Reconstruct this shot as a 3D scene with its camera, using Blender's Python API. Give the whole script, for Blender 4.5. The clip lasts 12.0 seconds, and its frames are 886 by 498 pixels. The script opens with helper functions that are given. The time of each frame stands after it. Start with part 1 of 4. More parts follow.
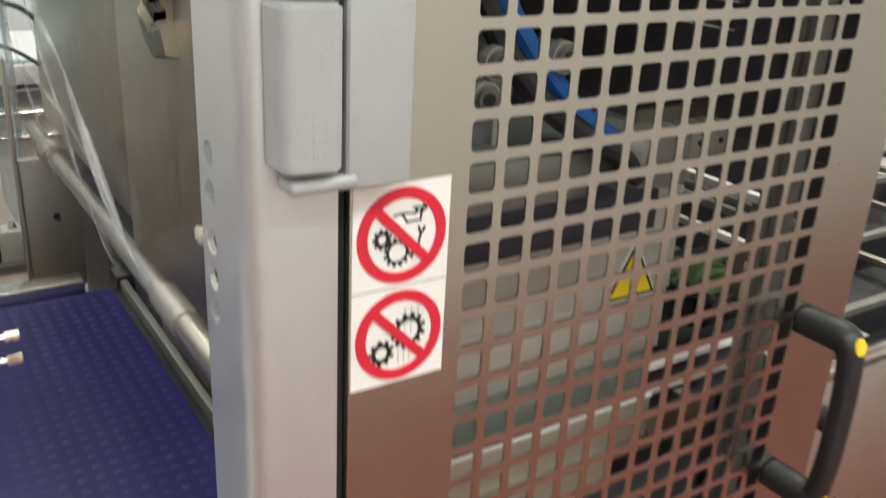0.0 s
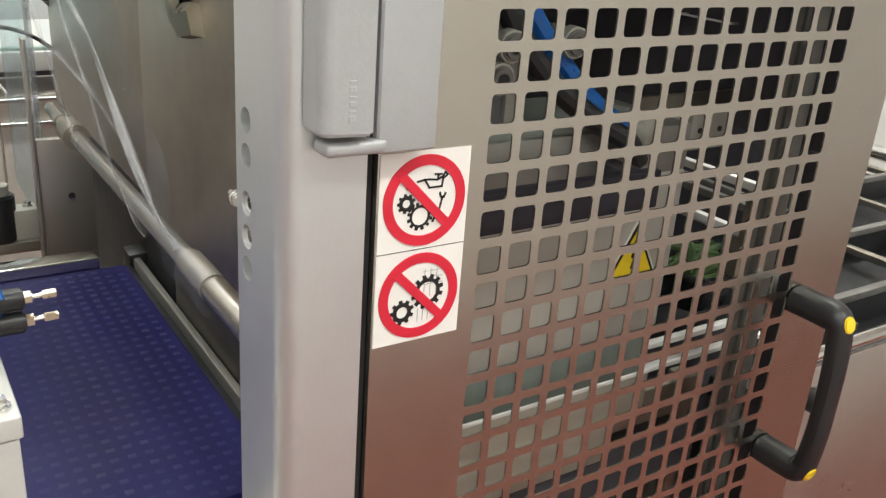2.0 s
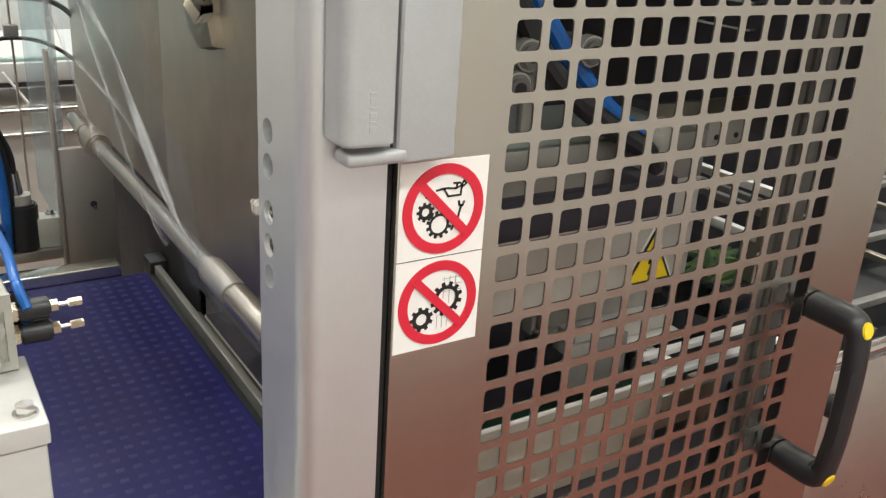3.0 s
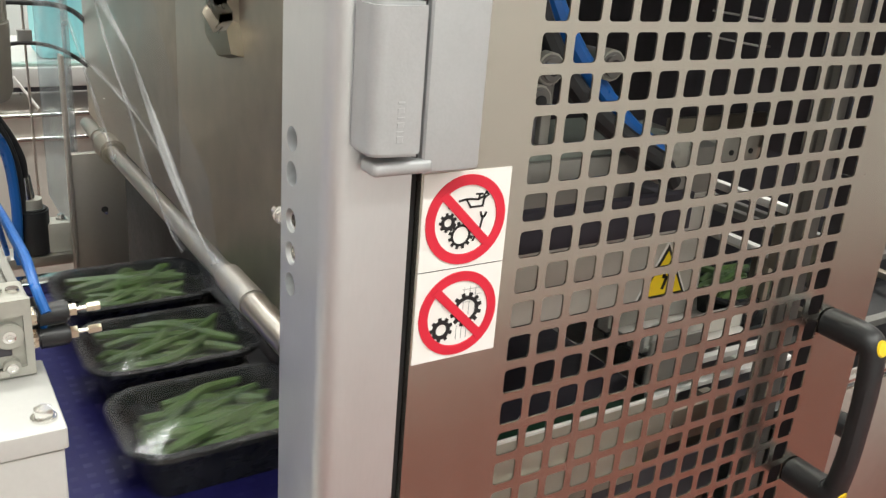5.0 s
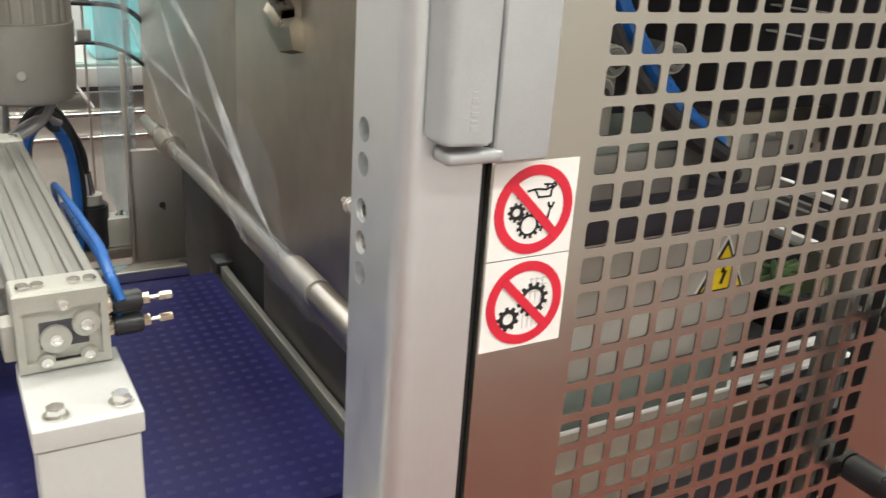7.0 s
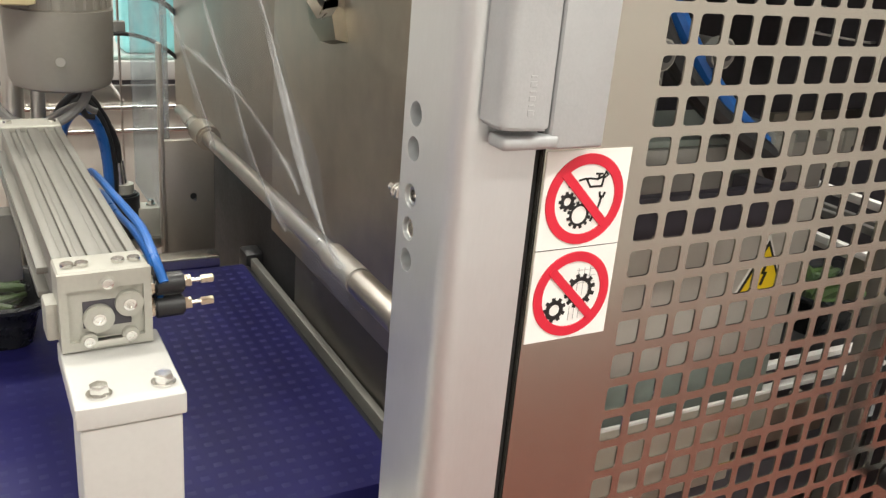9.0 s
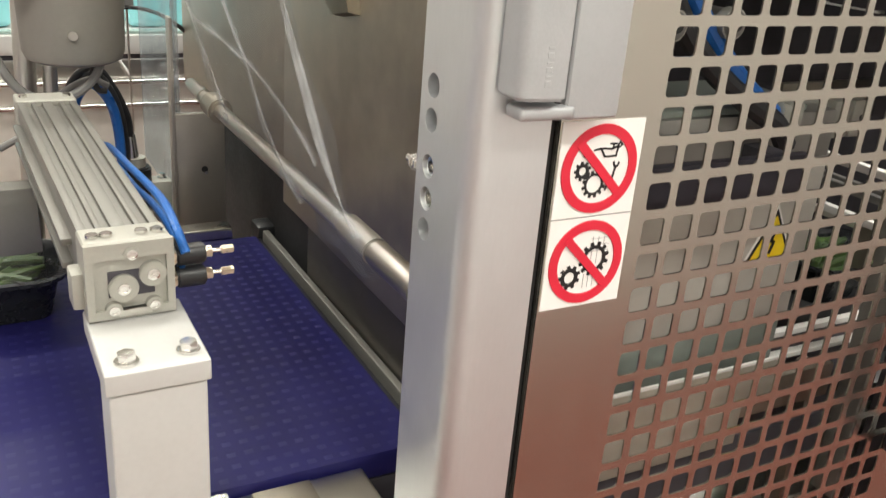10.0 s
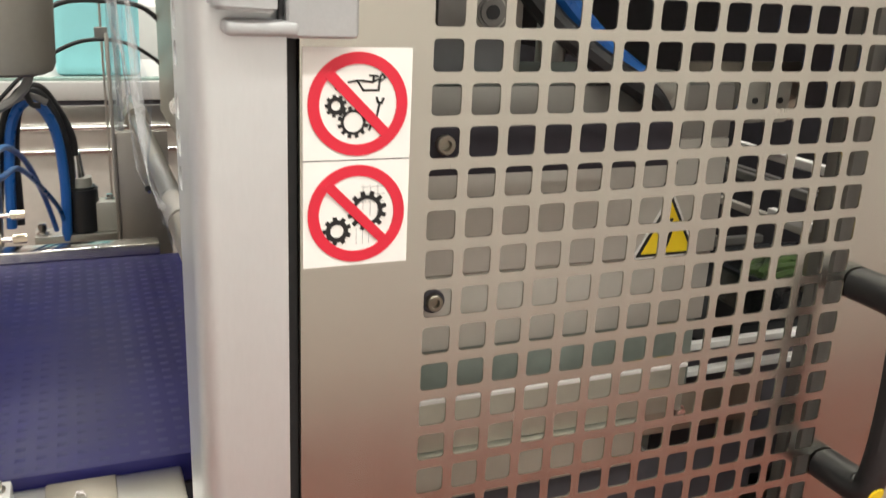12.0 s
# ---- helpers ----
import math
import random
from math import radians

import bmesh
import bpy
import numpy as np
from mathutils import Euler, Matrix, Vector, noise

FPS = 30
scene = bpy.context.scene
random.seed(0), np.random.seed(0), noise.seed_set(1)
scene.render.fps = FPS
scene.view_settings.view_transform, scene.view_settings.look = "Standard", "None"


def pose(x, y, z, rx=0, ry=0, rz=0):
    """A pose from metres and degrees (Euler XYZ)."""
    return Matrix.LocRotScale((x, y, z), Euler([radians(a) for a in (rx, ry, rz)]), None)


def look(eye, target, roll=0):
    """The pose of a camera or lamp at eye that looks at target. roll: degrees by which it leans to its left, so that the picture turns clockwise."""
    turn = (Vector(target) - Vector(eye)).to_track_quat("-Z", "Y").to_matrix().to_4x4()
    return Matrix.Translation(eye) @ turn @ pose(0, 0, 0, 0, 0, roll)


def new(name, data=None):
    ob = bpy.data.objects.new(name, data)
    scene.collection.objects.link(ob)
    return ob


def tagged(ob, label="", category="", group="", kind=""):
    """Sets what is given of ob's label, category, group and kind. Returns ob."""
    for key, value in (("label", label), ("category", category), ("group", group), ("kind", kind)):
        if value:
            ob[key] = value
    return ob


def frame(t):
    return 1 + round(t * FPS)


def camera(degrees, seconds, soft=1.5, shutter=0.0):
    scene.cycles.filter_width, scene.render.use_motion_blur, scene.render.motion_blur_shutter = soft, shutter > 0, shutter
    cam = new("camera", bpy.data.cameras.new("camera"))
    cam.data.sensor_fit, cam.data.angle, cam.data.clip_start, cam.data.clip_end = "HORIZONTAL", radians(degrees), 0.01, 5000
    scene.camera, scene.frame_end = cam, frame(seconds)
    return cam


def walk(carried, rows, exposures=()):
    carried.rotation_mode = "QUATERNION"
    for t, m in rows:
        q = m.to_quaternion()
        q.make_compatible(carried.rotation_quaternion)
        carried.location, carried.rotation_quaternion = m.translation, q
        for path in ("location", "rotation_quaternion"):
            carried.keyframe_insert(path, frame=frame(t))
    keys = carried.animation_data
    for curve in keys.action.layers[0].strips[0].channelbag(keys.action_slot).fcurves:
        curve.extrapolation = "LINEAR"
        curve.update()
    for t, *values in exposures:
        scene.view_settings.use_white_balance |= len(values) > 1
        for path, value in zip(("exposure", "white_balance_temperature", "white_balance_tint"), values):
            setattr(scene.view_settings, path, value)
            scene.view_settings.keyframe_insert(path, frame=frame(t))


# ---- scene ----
cam = camera(53.0, 12.0, soft=1.3, shutter=0.8)
PATH = [
    (0, (-0.165, -0.319, 1.419), (0.864, 1.224, 0.67), 3.1),
    (0.5, (-0.185, -0.339, 1.408), (0.865, 1.171, 0.624), 4.5),
    (1, (-0.193, -0.337, 1.408), (0.83, 1.196, 0.633), 4.4),
    (1.5, (-0.195, -0.339, 1.41), (0.837, 1.2, 0.657), 4.7),
    (2, (-0.193, -0.339, 1.412), (0.853, 1.195, 0.668), 4.3),
    (2.5, (-0.199, -0.339, 1.413), (0.824, 1.215, 0.678), 4.0),
    (3, (-0.197, -0.342, 1.415), (0.821, 1.215, 0.68), 3.7),
    (5, (-0.206, -0.337, 1.414), (0.815, 1.229, 0.703), 4.6),
    (5.5, (-0.211, -0.34, 1.412), (0.824, 1.223, 0.716), 4.1),
    (6, (-0.208, -0.342, 1.409), (0.837, 1.209, 0.7), 4.1),
    (6.5, (-0.214, -0.336, 1.41), (0.778, 1.249, 0.7), 3.5),
    (8.5, (-0.236, -0.334, 1.401), (0.656, 1.304, 0.681), 5.1),
    (9, (-0.236, -0.327, 1.398), (0.687, 1.301, 0.695), 5.0),
    (9.5, (-0.243, -0.326, 1.404), (0.681, 1.294, 0.68), 4.8),
    (10, (-0.247, -0.332, 1.399), (0.665, 1.279, 0.639), 4.7),
    (10.5, (-0.23, -0.353, 1.397), (0.639, 1.288, 0.655), 2.0),
    (11, (-0.182, -0.362, 1.392), (0.695, 1.304, 0.715), 2.0),
    (11.5, (-0.121, -0.367, 1.349), (0.7, 1.364, 0.777), 2.9),
    (12, (-0.09, -0.378, 1.335), (0.649, 1.378, 0.728), 2.7),
]
walk(cam, [(t, look(eye, target, roll)) for t, eye, target, roll in PATH], exposures=[(0, -0.26, 6250, 6), (3.2, -0.28, 6250, 6), (5, -0.14, 6250, 6), (5.5, -0.14, 6250, 6), (6, -0.26, 6250, 6), (6.6, -0.22, 6250, 6), (8.4, -0.08, 6500, 8), (12, -0.12, 6500, 8)])

# ---- world and light ----
world = bpy.data.worlds.new("hall")
scene.world = world
world.use_nodes = True
world.node_tree.nodes["Background"].inputs[0].default_value = (0.95, 0.97, 1.0, 1)
world.node_tree.nodes["Background"].inputs[1].default_value = 0.25
scene.view_settings.exposure = 0.0
LAMP_WATTS = 36.0
LAMP_SPOTS = [(-1.6, -1.5), (0.2, -1.5), (2.0, -1.5), (-1.6, 0.7), (0.2, 0.7), (2.0, 0.7), (-1.6, 2.6), (0.2, 2.6), (2.0, 2.6)]


# ---- materials ----
def material(name, colour, rough=0.5, metal=0.0, vary=0.12, scale=60.0, bump=0.0, stretch=(1, 1, 1), coat=0.0, speck=0.0, emit=0.0, rough_vary=0.1, spec=0.5):
    """A principled surface with two scales of variation in colour, gloss and relief."""
    m = bpy.data.materials.new(name)
    m.use_nodes = True
    nt = m.node_tree
    p = nt.nodes["Principled BSDF"]
    p.inputs["Metallic"].default_value = metal
    p.inputs["Coat Weight"].default_value = coat
    p.inputs["Specular IOR Level"].default_value = spec
    tc = nt.nodes.new("ShaderNodeTexCoord")
    mp = nt.nodes.new("ShaderNodeMapping")
    mp.inputs["Scale"].default_value = stretch
    nt.links.new(tc.outputs["Object"], mp.inputs["Vector"])
    fine = nt.nodes.new("ShaderNodeTexNoise")
    fine.inputs["Scale"].default_value, fine.inputs["Detail"].default_value = scale, 6
    nt.links.new(mp.outputs[0], fine.inputs["Vector"])
    broad = nt.nodes.new("ShaderNodeTexNoise")
    broad.inputs["Scale"].default_value, broad.inputs["Detail"].default_value = scale / 9, 3
    nt.links.new(tc.outputs["Object"], broad.inputs["Vector"])
    add = nt.nodes.new("ShaderNodeMath")
    add.operation = "ADD"
    nt.links.new(fine.outputs[0], add.inputs[0])
    nt.links.new(broad.outputs[0], add.inputs[1])
    ramp = nt.nodes.new("ShaderNodeMapRange")
    ramp.inputs[1].default_value, ramp.inputs[2].default_value = 0.6, 1.4
    ramp.inputs[3].default_value, ramp.inputs[4].default_value = 1 - vary, 1 + vary
    nt.links.new(add.outputs[0], ramp.inputs[0])
    mix = nt.nodes.new("ShaderNodeVectorMath")
    mix.operation = "SCALE"
    mix.inputs[0].default_value = colour
    nt.links.new(ramp.outputs[0], mix.inputs["Scale"])
    nt.links.new(mix.outputs[0], p.inputs["Base Color"])
    rr = nt.nodes.new("ShaderNodeMapRange")
    rr.inputs[1].default_value, rr.inputs[2].default_value = 0.6, 1.4
    rr.inputs[3].default_value, rr.inputs[4].default_value = max(0.02, rough - rough_vary), min(1, rough + rough_vary)
    nt.links.new(add.outputs[0], rr.inputs[0])
    nt.links.new(rr.outputs[0], p.inputs["Roughness"])
    if bump:
        b = nt.nodes.new("ShaderNodeBump")
        b.inputs["Strength"].default_value, b.inputs["Distance"].default_value = bump, 0.001
        nt.links.new(fine.outputs[0], b.inputs["Height"])
        nt.links.new(b.outputs[0], p.inputs["Normal"])
    if emit:
        p.inputs["Emission Color"].default_value = (*colour, 1)
        p.inputs["Emission Strength"].default_value = emit
    return m


def clear(name, haze=0.06, tint=(0.95, 0.97, 1.0), gloss=0.10, rough=0.08):
    """Thin clear plastic: mostly see-through, with a sheen and a little haze."""
    m = bpy.data.materials.new(name)
    m.use_nodes = True
    nt = m.node_tree
    nt.nodes.remove(nt.nodes["Principled BSDF"])
    out = nt.nodes["Material Output"]
    tr = nt.nodes.new("ShaderNodeBsdfTransparent")
    tr.inputs[0].default_value = (*tint, 1)
    gl = nt.nodes.new("ShaderNodeBsdfGlossy")
    gl.inputs["Roughness"].default_value = rough
    di = nt.nodes.new("ShaderNodeBsdfDiffuse")
    di.inputs[0].default_value = (0.8, 0.82, 0.84, 1)
    no = nt.nodes.new("ShaderNodeTexNoise")
    no.inputs["Scale"].default_value, no.inputs["Detail"].default_value = 25, 5
    tc = nt.nodes.new("ShaderNodeTexCoord")
    nt.links.new(tc.outputs["Object"], no.inputs["Vector"])
    hz = nt.nodes.new("ShaderNodeMapRange")
    hz.inputs[1].default_value, hz.inputs[2].default_value = 0.4, 0.7
    hz.inputs[3].default_value, hz.inputs[4].default_value = haze * 0.4, haze * 1.8
    nt.links.new(no.outputs[0], hz.inputs[0])
    m1 = nt.nodes.new("ShaderNodeMixShader")
    m1.inputs[0].default_value = gloss
    nt.links.new(tr.outputs[0], m1.inputs[1])
    nt.links.new(gl.outputs[0], m1.inputs[2])
    m2 = nt.nodes.new("ShaderNodeMixShader")
    nt.links.new(hz.outputs[0], m2.inputs[0])
    nt.links.new(m1.outputs[0], m2.inputs[1])
    nt.links.new(di.outputs[0], m2.inputs[2])
    nt.links.new(m2.outputs[0], out.inputs[0])
    return m


STEEL_DOOR = material("brushed_steel_door", (0.56, 0.545, 0.485), 0.25, 1.0, 0.025, 420, 0.012, (1, 1, 0.02), rough_vary=0.03)
STEEL_POST = material("bead_blasted_steel", (0.72, 0.745, 0.755), 0.42, 0.82, 0.03, 500, 0.05, (1, 1, 0.2), rough_vary=0.05)
STEEL = material("stainless_steel", (0.60, 0.59, 0.55), 0.30, 1.0, 0.05, 90, 0.02, (1, 0.1, 1), rough_vary=0.04)
STEEL_DULL = material("dull_steel_panel", (0.40, 0.365, 0.305), 0.43, 1.0, 0.22, 40, 0.03, rough_vary=0.10)
STEEL_ROD = material("ground_steel_rod", (0.50, 0.475, 0.43), 0.30, 1.0, 0.06, 120, rough_vary=0.04)
STEEL_PLATE = material("satin_steel_plate", (0.42, 0.40, 0.365), 0.42, 0.85, 0.05, 200, 0.03, rough_vary=0.05)
STEEL_DARK = material("dark_brown_steel", (0.15, 0.137, 0.118), 0.42, 0.9, 0.15, 40, 0.03)
STEEL_BRIGHT = material("polished_steel", (0.78, 0.77, 0.74), 0.18, 1.0, 0.05, 100)
CAST_GREY = material("grey_die_cast_metal", (0.46, 0.475, 0.485), 0.42, 0.35, 0.05, 700, 0.10)
ALU = material("anodised_aluminium", (0.225, 0.22, 0.20), 0.45, 0.6, 0.06, 260, 0.04, (1, 0.05, 1))
ALU_CAST = material("cast_aluminium", (0.42, 0.415, 0.37), 0.5, 0.4, 0.07, 400, 0.12)
BRASS = material("nickel_brass", (0.66, 0.60, 0.47), 0.3, 1.0, 0.1, 300)
BRASSY = material("warm_folded_steel", (0.44, 0.395, 0.31), 0.34, 1.0, 0.2, 60, 0.03)
PAINT_WHITE = material("white_coated_metal", (0.55, 0.55, 0.53), 0.42, 0.1, 0.04, 300, 0.06)
TOOL_GREY = material("grey_anodised_tool", (0.58, 0.56, 0.51), 0.42, 0.35, 0.06, 120, 0.05)
TOOL_LIGHT = material("light_tool_plate", (0.50, 0.49, 0.42), 0.36, 0.6, 0.08, 120, 0.05)
TOOL_MID = material("mid_grey_beam", (0.34, 0.33, 0.305), 0.45, 0.5, 0.08, 120, 0.05)
STEEL_SATIN = material("satin_far_steel", (0.68, 0.645, 0.59), 0.48, 0.65, 0.08, 60, 0.03, rough_vary=0.06)
GLASS_GREEN = material("greenish_edge_plastic", (0.30, 0.40, 0.36), 0.3, 0.0, 0.05, 60)
TEAL = material("teal_grey_rubber", (0.23, 0.258, 0.232), 0.6, 0.0, 0.15, 90)
BLACK = material("black_plastic", (0.016, 0.017, 0.019), 0.42, 0.0, 0.2, 300, 0.1)
RUBBER = material("black_rubber_and_shade", (0.012, 0.012, 0.013), 0.7, 0.0, 0.2, 200)
# Dark metal; on the blocking sheets and the cap recess it paints shade.
DARK = material("dark_metal_and_shade", (0.066, 0.062, 0.072), 0.55, 0.0, 0.3, 60, spec=0.3)
YELLOW = material("yellow_plastic", (0.85, 0.62, 0.02), 0.4, 0.0, 0.03, 200)
BLUE_HOSE = material("blue_air_hose", (0.018, 0.12, 0.42), 0.32, 0.0, 0.06, 100)
GREY_CABLE = material("grey_cable_sheath", (0.24, 0.235, 0.225), 0.45, 0.0, 0.1, 100)
BLACK_CABLE = material("black_cable_sheath", (0.02, 0.02, 0.022), 0.45, 0.0, 0.1, 100)
MOTOR_GREY = material("beige_grey_motor_paint", (0.31, 0.295, 0.26), 0.5, 0.1, 0.06, 200, 0.08)
STICKER_WHITE = material("white_vinyl", (0.86, 0.85, 0.82), 0.35, 0.0, 0.02, 60)
PRINT_RED = material("red_print", (0.66, 0.018, 0.045), 0.4, 0.0, 0.03, 200)
PRINT_BLACK = material("black_print", (0.012, 0.012, 0.013), 0.45, 0.0, 0.1, 200)
TRAY_BLACK = material("black_food_tray", (0.012, 0.013, 0.015), 0.25, 0.0, 0.1, 100)
BEAN = material("green_beans", (0.055, 0.105, 0.017), 0.45, 0.0, 0.35, 90)
TURQUOISE = material("turquoise_plastic", (0.30, 0.70, 0.74), 0.4, 0.0, 0.1, 12)
CREAM = material("cream_plastic", (0.72, 0.62, 0.36), 0.45, 0.0, 0.06, 30)
FLIGHT_WHITE = material("white_plastic_and_lit_steel", (0.85, 0.84, 0.82), 0.4, 0.0, 0.03, 60)
SLATE = material("slate_grey_plate", (0.27, 0.275, 0.29), 0.5, 0.2, 0.08, 80)
GRIP_PALE = material("pale_gripper_metal", (0.74, 0.72, 0.68), 0.4, 0.2, 0.05, 100)
FLOOR_RED = material("red_resin_floor", (0.175, 0.052, 0.039), 0.45, 0.0, 0.15, 8, 0.05)
WALL_WHITE = material("white_hygiene_wall", (0.78, 0.78, 0.76), 0.5, 0.0, 0.03, 4)
CEILING_WHITE = material("white_ceiling", (0.75, 0.75, 0.73), 0.7, 0.0, 0.03, 4)
LAMP_GLOW = material("lamp_diffuser", (1.0, 0.97, 0.92), 0.5, 0.0, 0.0, 4, emit=5.0)
FILM = clear("clear_film", 0.028, gloss=0.05)
FILM_FOLD = clear("folded_film", 0.10, (0.94, 0.94, 0.94), 0.03, 0.35)
FILM_CREASE = clear("creased_film", 0.12, (0.92, 0.92, 0.92), 0.05, 0.35)
GUARD = clear("clear_guard_sheet", 0.10, (0.80, 0.86, 0.88), 0.09, 0.05)
EDGE_CLEAR = clear("clear_edge_bar", 0.22, (0.80, 0.82, 0.83), 0.10, 0.15)
LID = clear("clear_lidding_film", 0.012, gloss=0.06, rough=0.12)
GREEN_SEAL = material("dark_green_seal", (0.010, 0.042, 0.022), 0.45, 0.0, 0.2, 90)
MANIFOLD = material("worn_grey_manifold", (0.20, 0.195, 0.185), 0.4, 0.5, 0.25, 60, 0.1)
SLOT_BLACK = material("black_anodised_bar", (0.030, 0.027, 0.036), 0.5, 0.0, 0.2, 120, 0.05, spec=0.3)
PRINT_GREY = material("pale_grey_print", (0.42, 0.42, 0.42), 0.45, 0.0, 0.05, 200)


BELT = material("blue_conveyor_belt", (0.0118, 0.0110, 0.088), 0.48, 0.0, 0.14, 55, 0.06, spec=0.34)


# ---- mesh helpers ----
def part(name, bm, mat, parent=None, label="", smooth=True):
    """Link a bmesh as one mesh object, under a thing or a part."""
    me = bpy.data.meshes.new(name)
    bm.normal_update()
    bm.to_mesh(me)
    bm.free()
    me.materials.append(mat)
    if smooth:
        for poly in me.polygons:
            poly.use_smooth = True
        me.set_sharp_from_angle(angle=radians(35))
    ob = new(name, me)
    ob.parent = parent
    if label:
        tagged(ob, label)
    return ob


def thing(name, x, y, z, label, category, group="", kind="", rz=0, rx=0, ry=0):
    """An empty at the base of a thing, for its parts."""
    ob = new(name)
    ob.empty_display_size = 0.02
    ob.matrix_basis = pose(x, y, z, rx, ry, rz)
    return tagged(ob, label, category, group, kind)


def box(x0, x1, y0, y1, z0, z1, bevel=0.001, segs=2, bm=None):
    """A box with rounded edges."""
    own = bmesh.new()
    bmesh.ops.create_cube(own, size=1)
    for v in own.verts:
        v.co = Vector(((x0 + x1) / 2 + v.co.x * (x1 - x0), (y0 + y1) / 2 + v.co.y * (y1 - y0), (z0 + z1) / 2 + v.co.z * (z1 - z0)))
    if bevel:
        bmesh.ops.bevel(own, geom=own.edges[:], offset=bevel, segments=segs, profile=0.6, affect="EDGES", clamp_overlap=True)
    return merge(bm, own)


def merge(bm, own):
    if bm is None:
        return own
    me = bpy.data.meshes.new("joined")
    own.to_mesh(me)
    own.free()
    bm.from_mesh(me)
    bpy.data.meshes.remove(me)
    return bm


def rod(a, b, r, r2=None, n=20, bevel=0.0, bm=None):
    """A round bar from a to b."""
    a, b = Vector(a), Vector(b)
    own = bmesh.new()
    bmesh.ops.create_cone(own, cap_ends=True, segments=n, radius1=r, radius2=r if r2 is None else r2, depth=(b - a).length)
    if bevel:
        rim = [e for e in own.edges if abs(e.verts[0].co.z - e.verts[1].co.z) < 1e-6]
        bmesh.ops.bevel(own, geom=rim, offset=bevel, segments=2, affect="EDGES", clamp_overlap=True)
    own.transform(Matrix.Translation((a + b) / 2) @ (b - a).to_track_quat("Z", "Y").to_matrix().to_4x4())
    return merge(bm, own)


def curve_points(points, steps=8):
    """A smooth run through the points."""
    p = [Vector(q) for q in points]
    p = [2 * p[0] - p[1]] + p + [2 * p[-1] - p[-2]]
    out = []
    for i in range(1, len(p) - 2):
        for k in range(steps):
            t = k / steps
            out.append(0.5 * (2 * p[i] + (p[i + 1] - p[i - 1]) * t + (2 * p[i - 1] - 5 * p[i] + 4 * p[i + 1] - p[i + 2]) * t * t + (3 * p[i] - p[i - 1] - 3 * p[i + 1] + p[i + 2]) * t ** 3))
    return out + [p[-2]]


def tube(points, r, n=10, steps=8, bm=None, taper=False):
    """A hose along a smooth run."""
    run = curve_points(points, steps)
    bm = bm or bmesh.new()
    rings = []
    side = None
    for i, c in enumerate(run):
        d = (run[min(i + 1, len(run) - 1)] - run[max(i - 1, 0)]).normalized()
        side = (side - d * side.dot(d)).normalized() if side else d.orthogonal().normalized()
        up = d.cross(side)
        k = math.sin(math.pi * (0.12 + 0.76 * i / (len(run) - 1))) ** 0.5 if taper else 1
        rings.append([bm.verts.new(c + (side * math.cos(a) + up * math.sin(a)) * r * k) for a in (2 * math.pi * j / n for j in range(n))])
    for a, b in zip(rings, rings[1:]):
        for j in range(n):
            bm.faces.new((a[j], a[(j + 1) % n], b[(j + 1) % n], b[j]))
    bm.faces.new(rings[0][::-1])
    bm.faces.new(rings[-1])
    return bm


def slab(outline, y0, y1, bm=None):
    """A plate cut to an outline of (x, z), from y0 (front) to y1."""
    own = bm or bmesh.new()
    f = [own.verts.new((x, y0, z)) for x, z in outline]
    b = [own.verts.new((x, y1, z)) for x, z in outline]
    own.faces.new(f)
    own.faces.new(b[::-1])
    n = len(f)
    for i in range(n):
        own.faces.new((f[i], b[i], b[(i + 1) % n], f[(i + 1) % n]))
    return own


def ring_slab(outer, inner, y0, y1, bm=None):
    """A plate with a hole: outer and inner outlines with as many points."""
    own = bm or bmesh.new()
    of, ob, nf, nb = ([own.verts.new((x, y, z)) for x, z in line] for line, y in ((outer, y0), (outer, y1), (inner, y0), (inner, y1)))
    n = len(of)
    for i in range(n):
        j = (i + 1) % n
        own.faces.new((of[i], of[j], nf[j], nf[i]))
        own.faces.new((ob[j], ob[i], nb[i], nb[j]))
        own.faces.new((of[j], of[i], ob[i], ob[j]))
        own.faces.new((nf[i], nf[j], nb[j], nb[i]))
    return own


def circle(cx, cz, r, n=40):
    return [(cx + r * math.cos(2 * math.pi * i / n), cz + r * math.sin(2 * math.pi * i / n)) for i in range(n)]


def stroke(points, w, y0, y1, bm=None):
    """A drawn line of width w through (x, z) points."""
    bm = bm or bmesh.new()
    for (ax, az), (bx, bz) in zip(points, points[1:]):
        dx, dz = bx - ax, bz - az
        l = math.hypot(dx, dz) or 1
        ux, uz = dx / l * w / 2, dz / l * w / 2
        slab([(ax - ux + uz, az - uz - ux), (bx + ux + uz, bz + uz - ux), (bx + ux - uz, bz + uz + ux), (ax - ux - uz, az - uz + ux)], y0, y1, bm)
    return bm


def gear(cx, cz, r, teeth, hole, y0, y1):
    outer, inner = [], []
    for i in range(teeth):
        for f, k in ((0.0, 0.78), (0.22, 0.78), (0.30, 1.0), (0.70, 1.0), (0.78, 0.78)):
            a = 2 * math.pi * (i + f) / teeth
            outer.append((cx + r * k * math.cos(a), cz + r * k * math.sin(a)))
            inner.append((cx + r * hole * math.cos(a), cz + r * hole * math.sin(a)))
    return ring_slab(outer, inner, y0, y1)


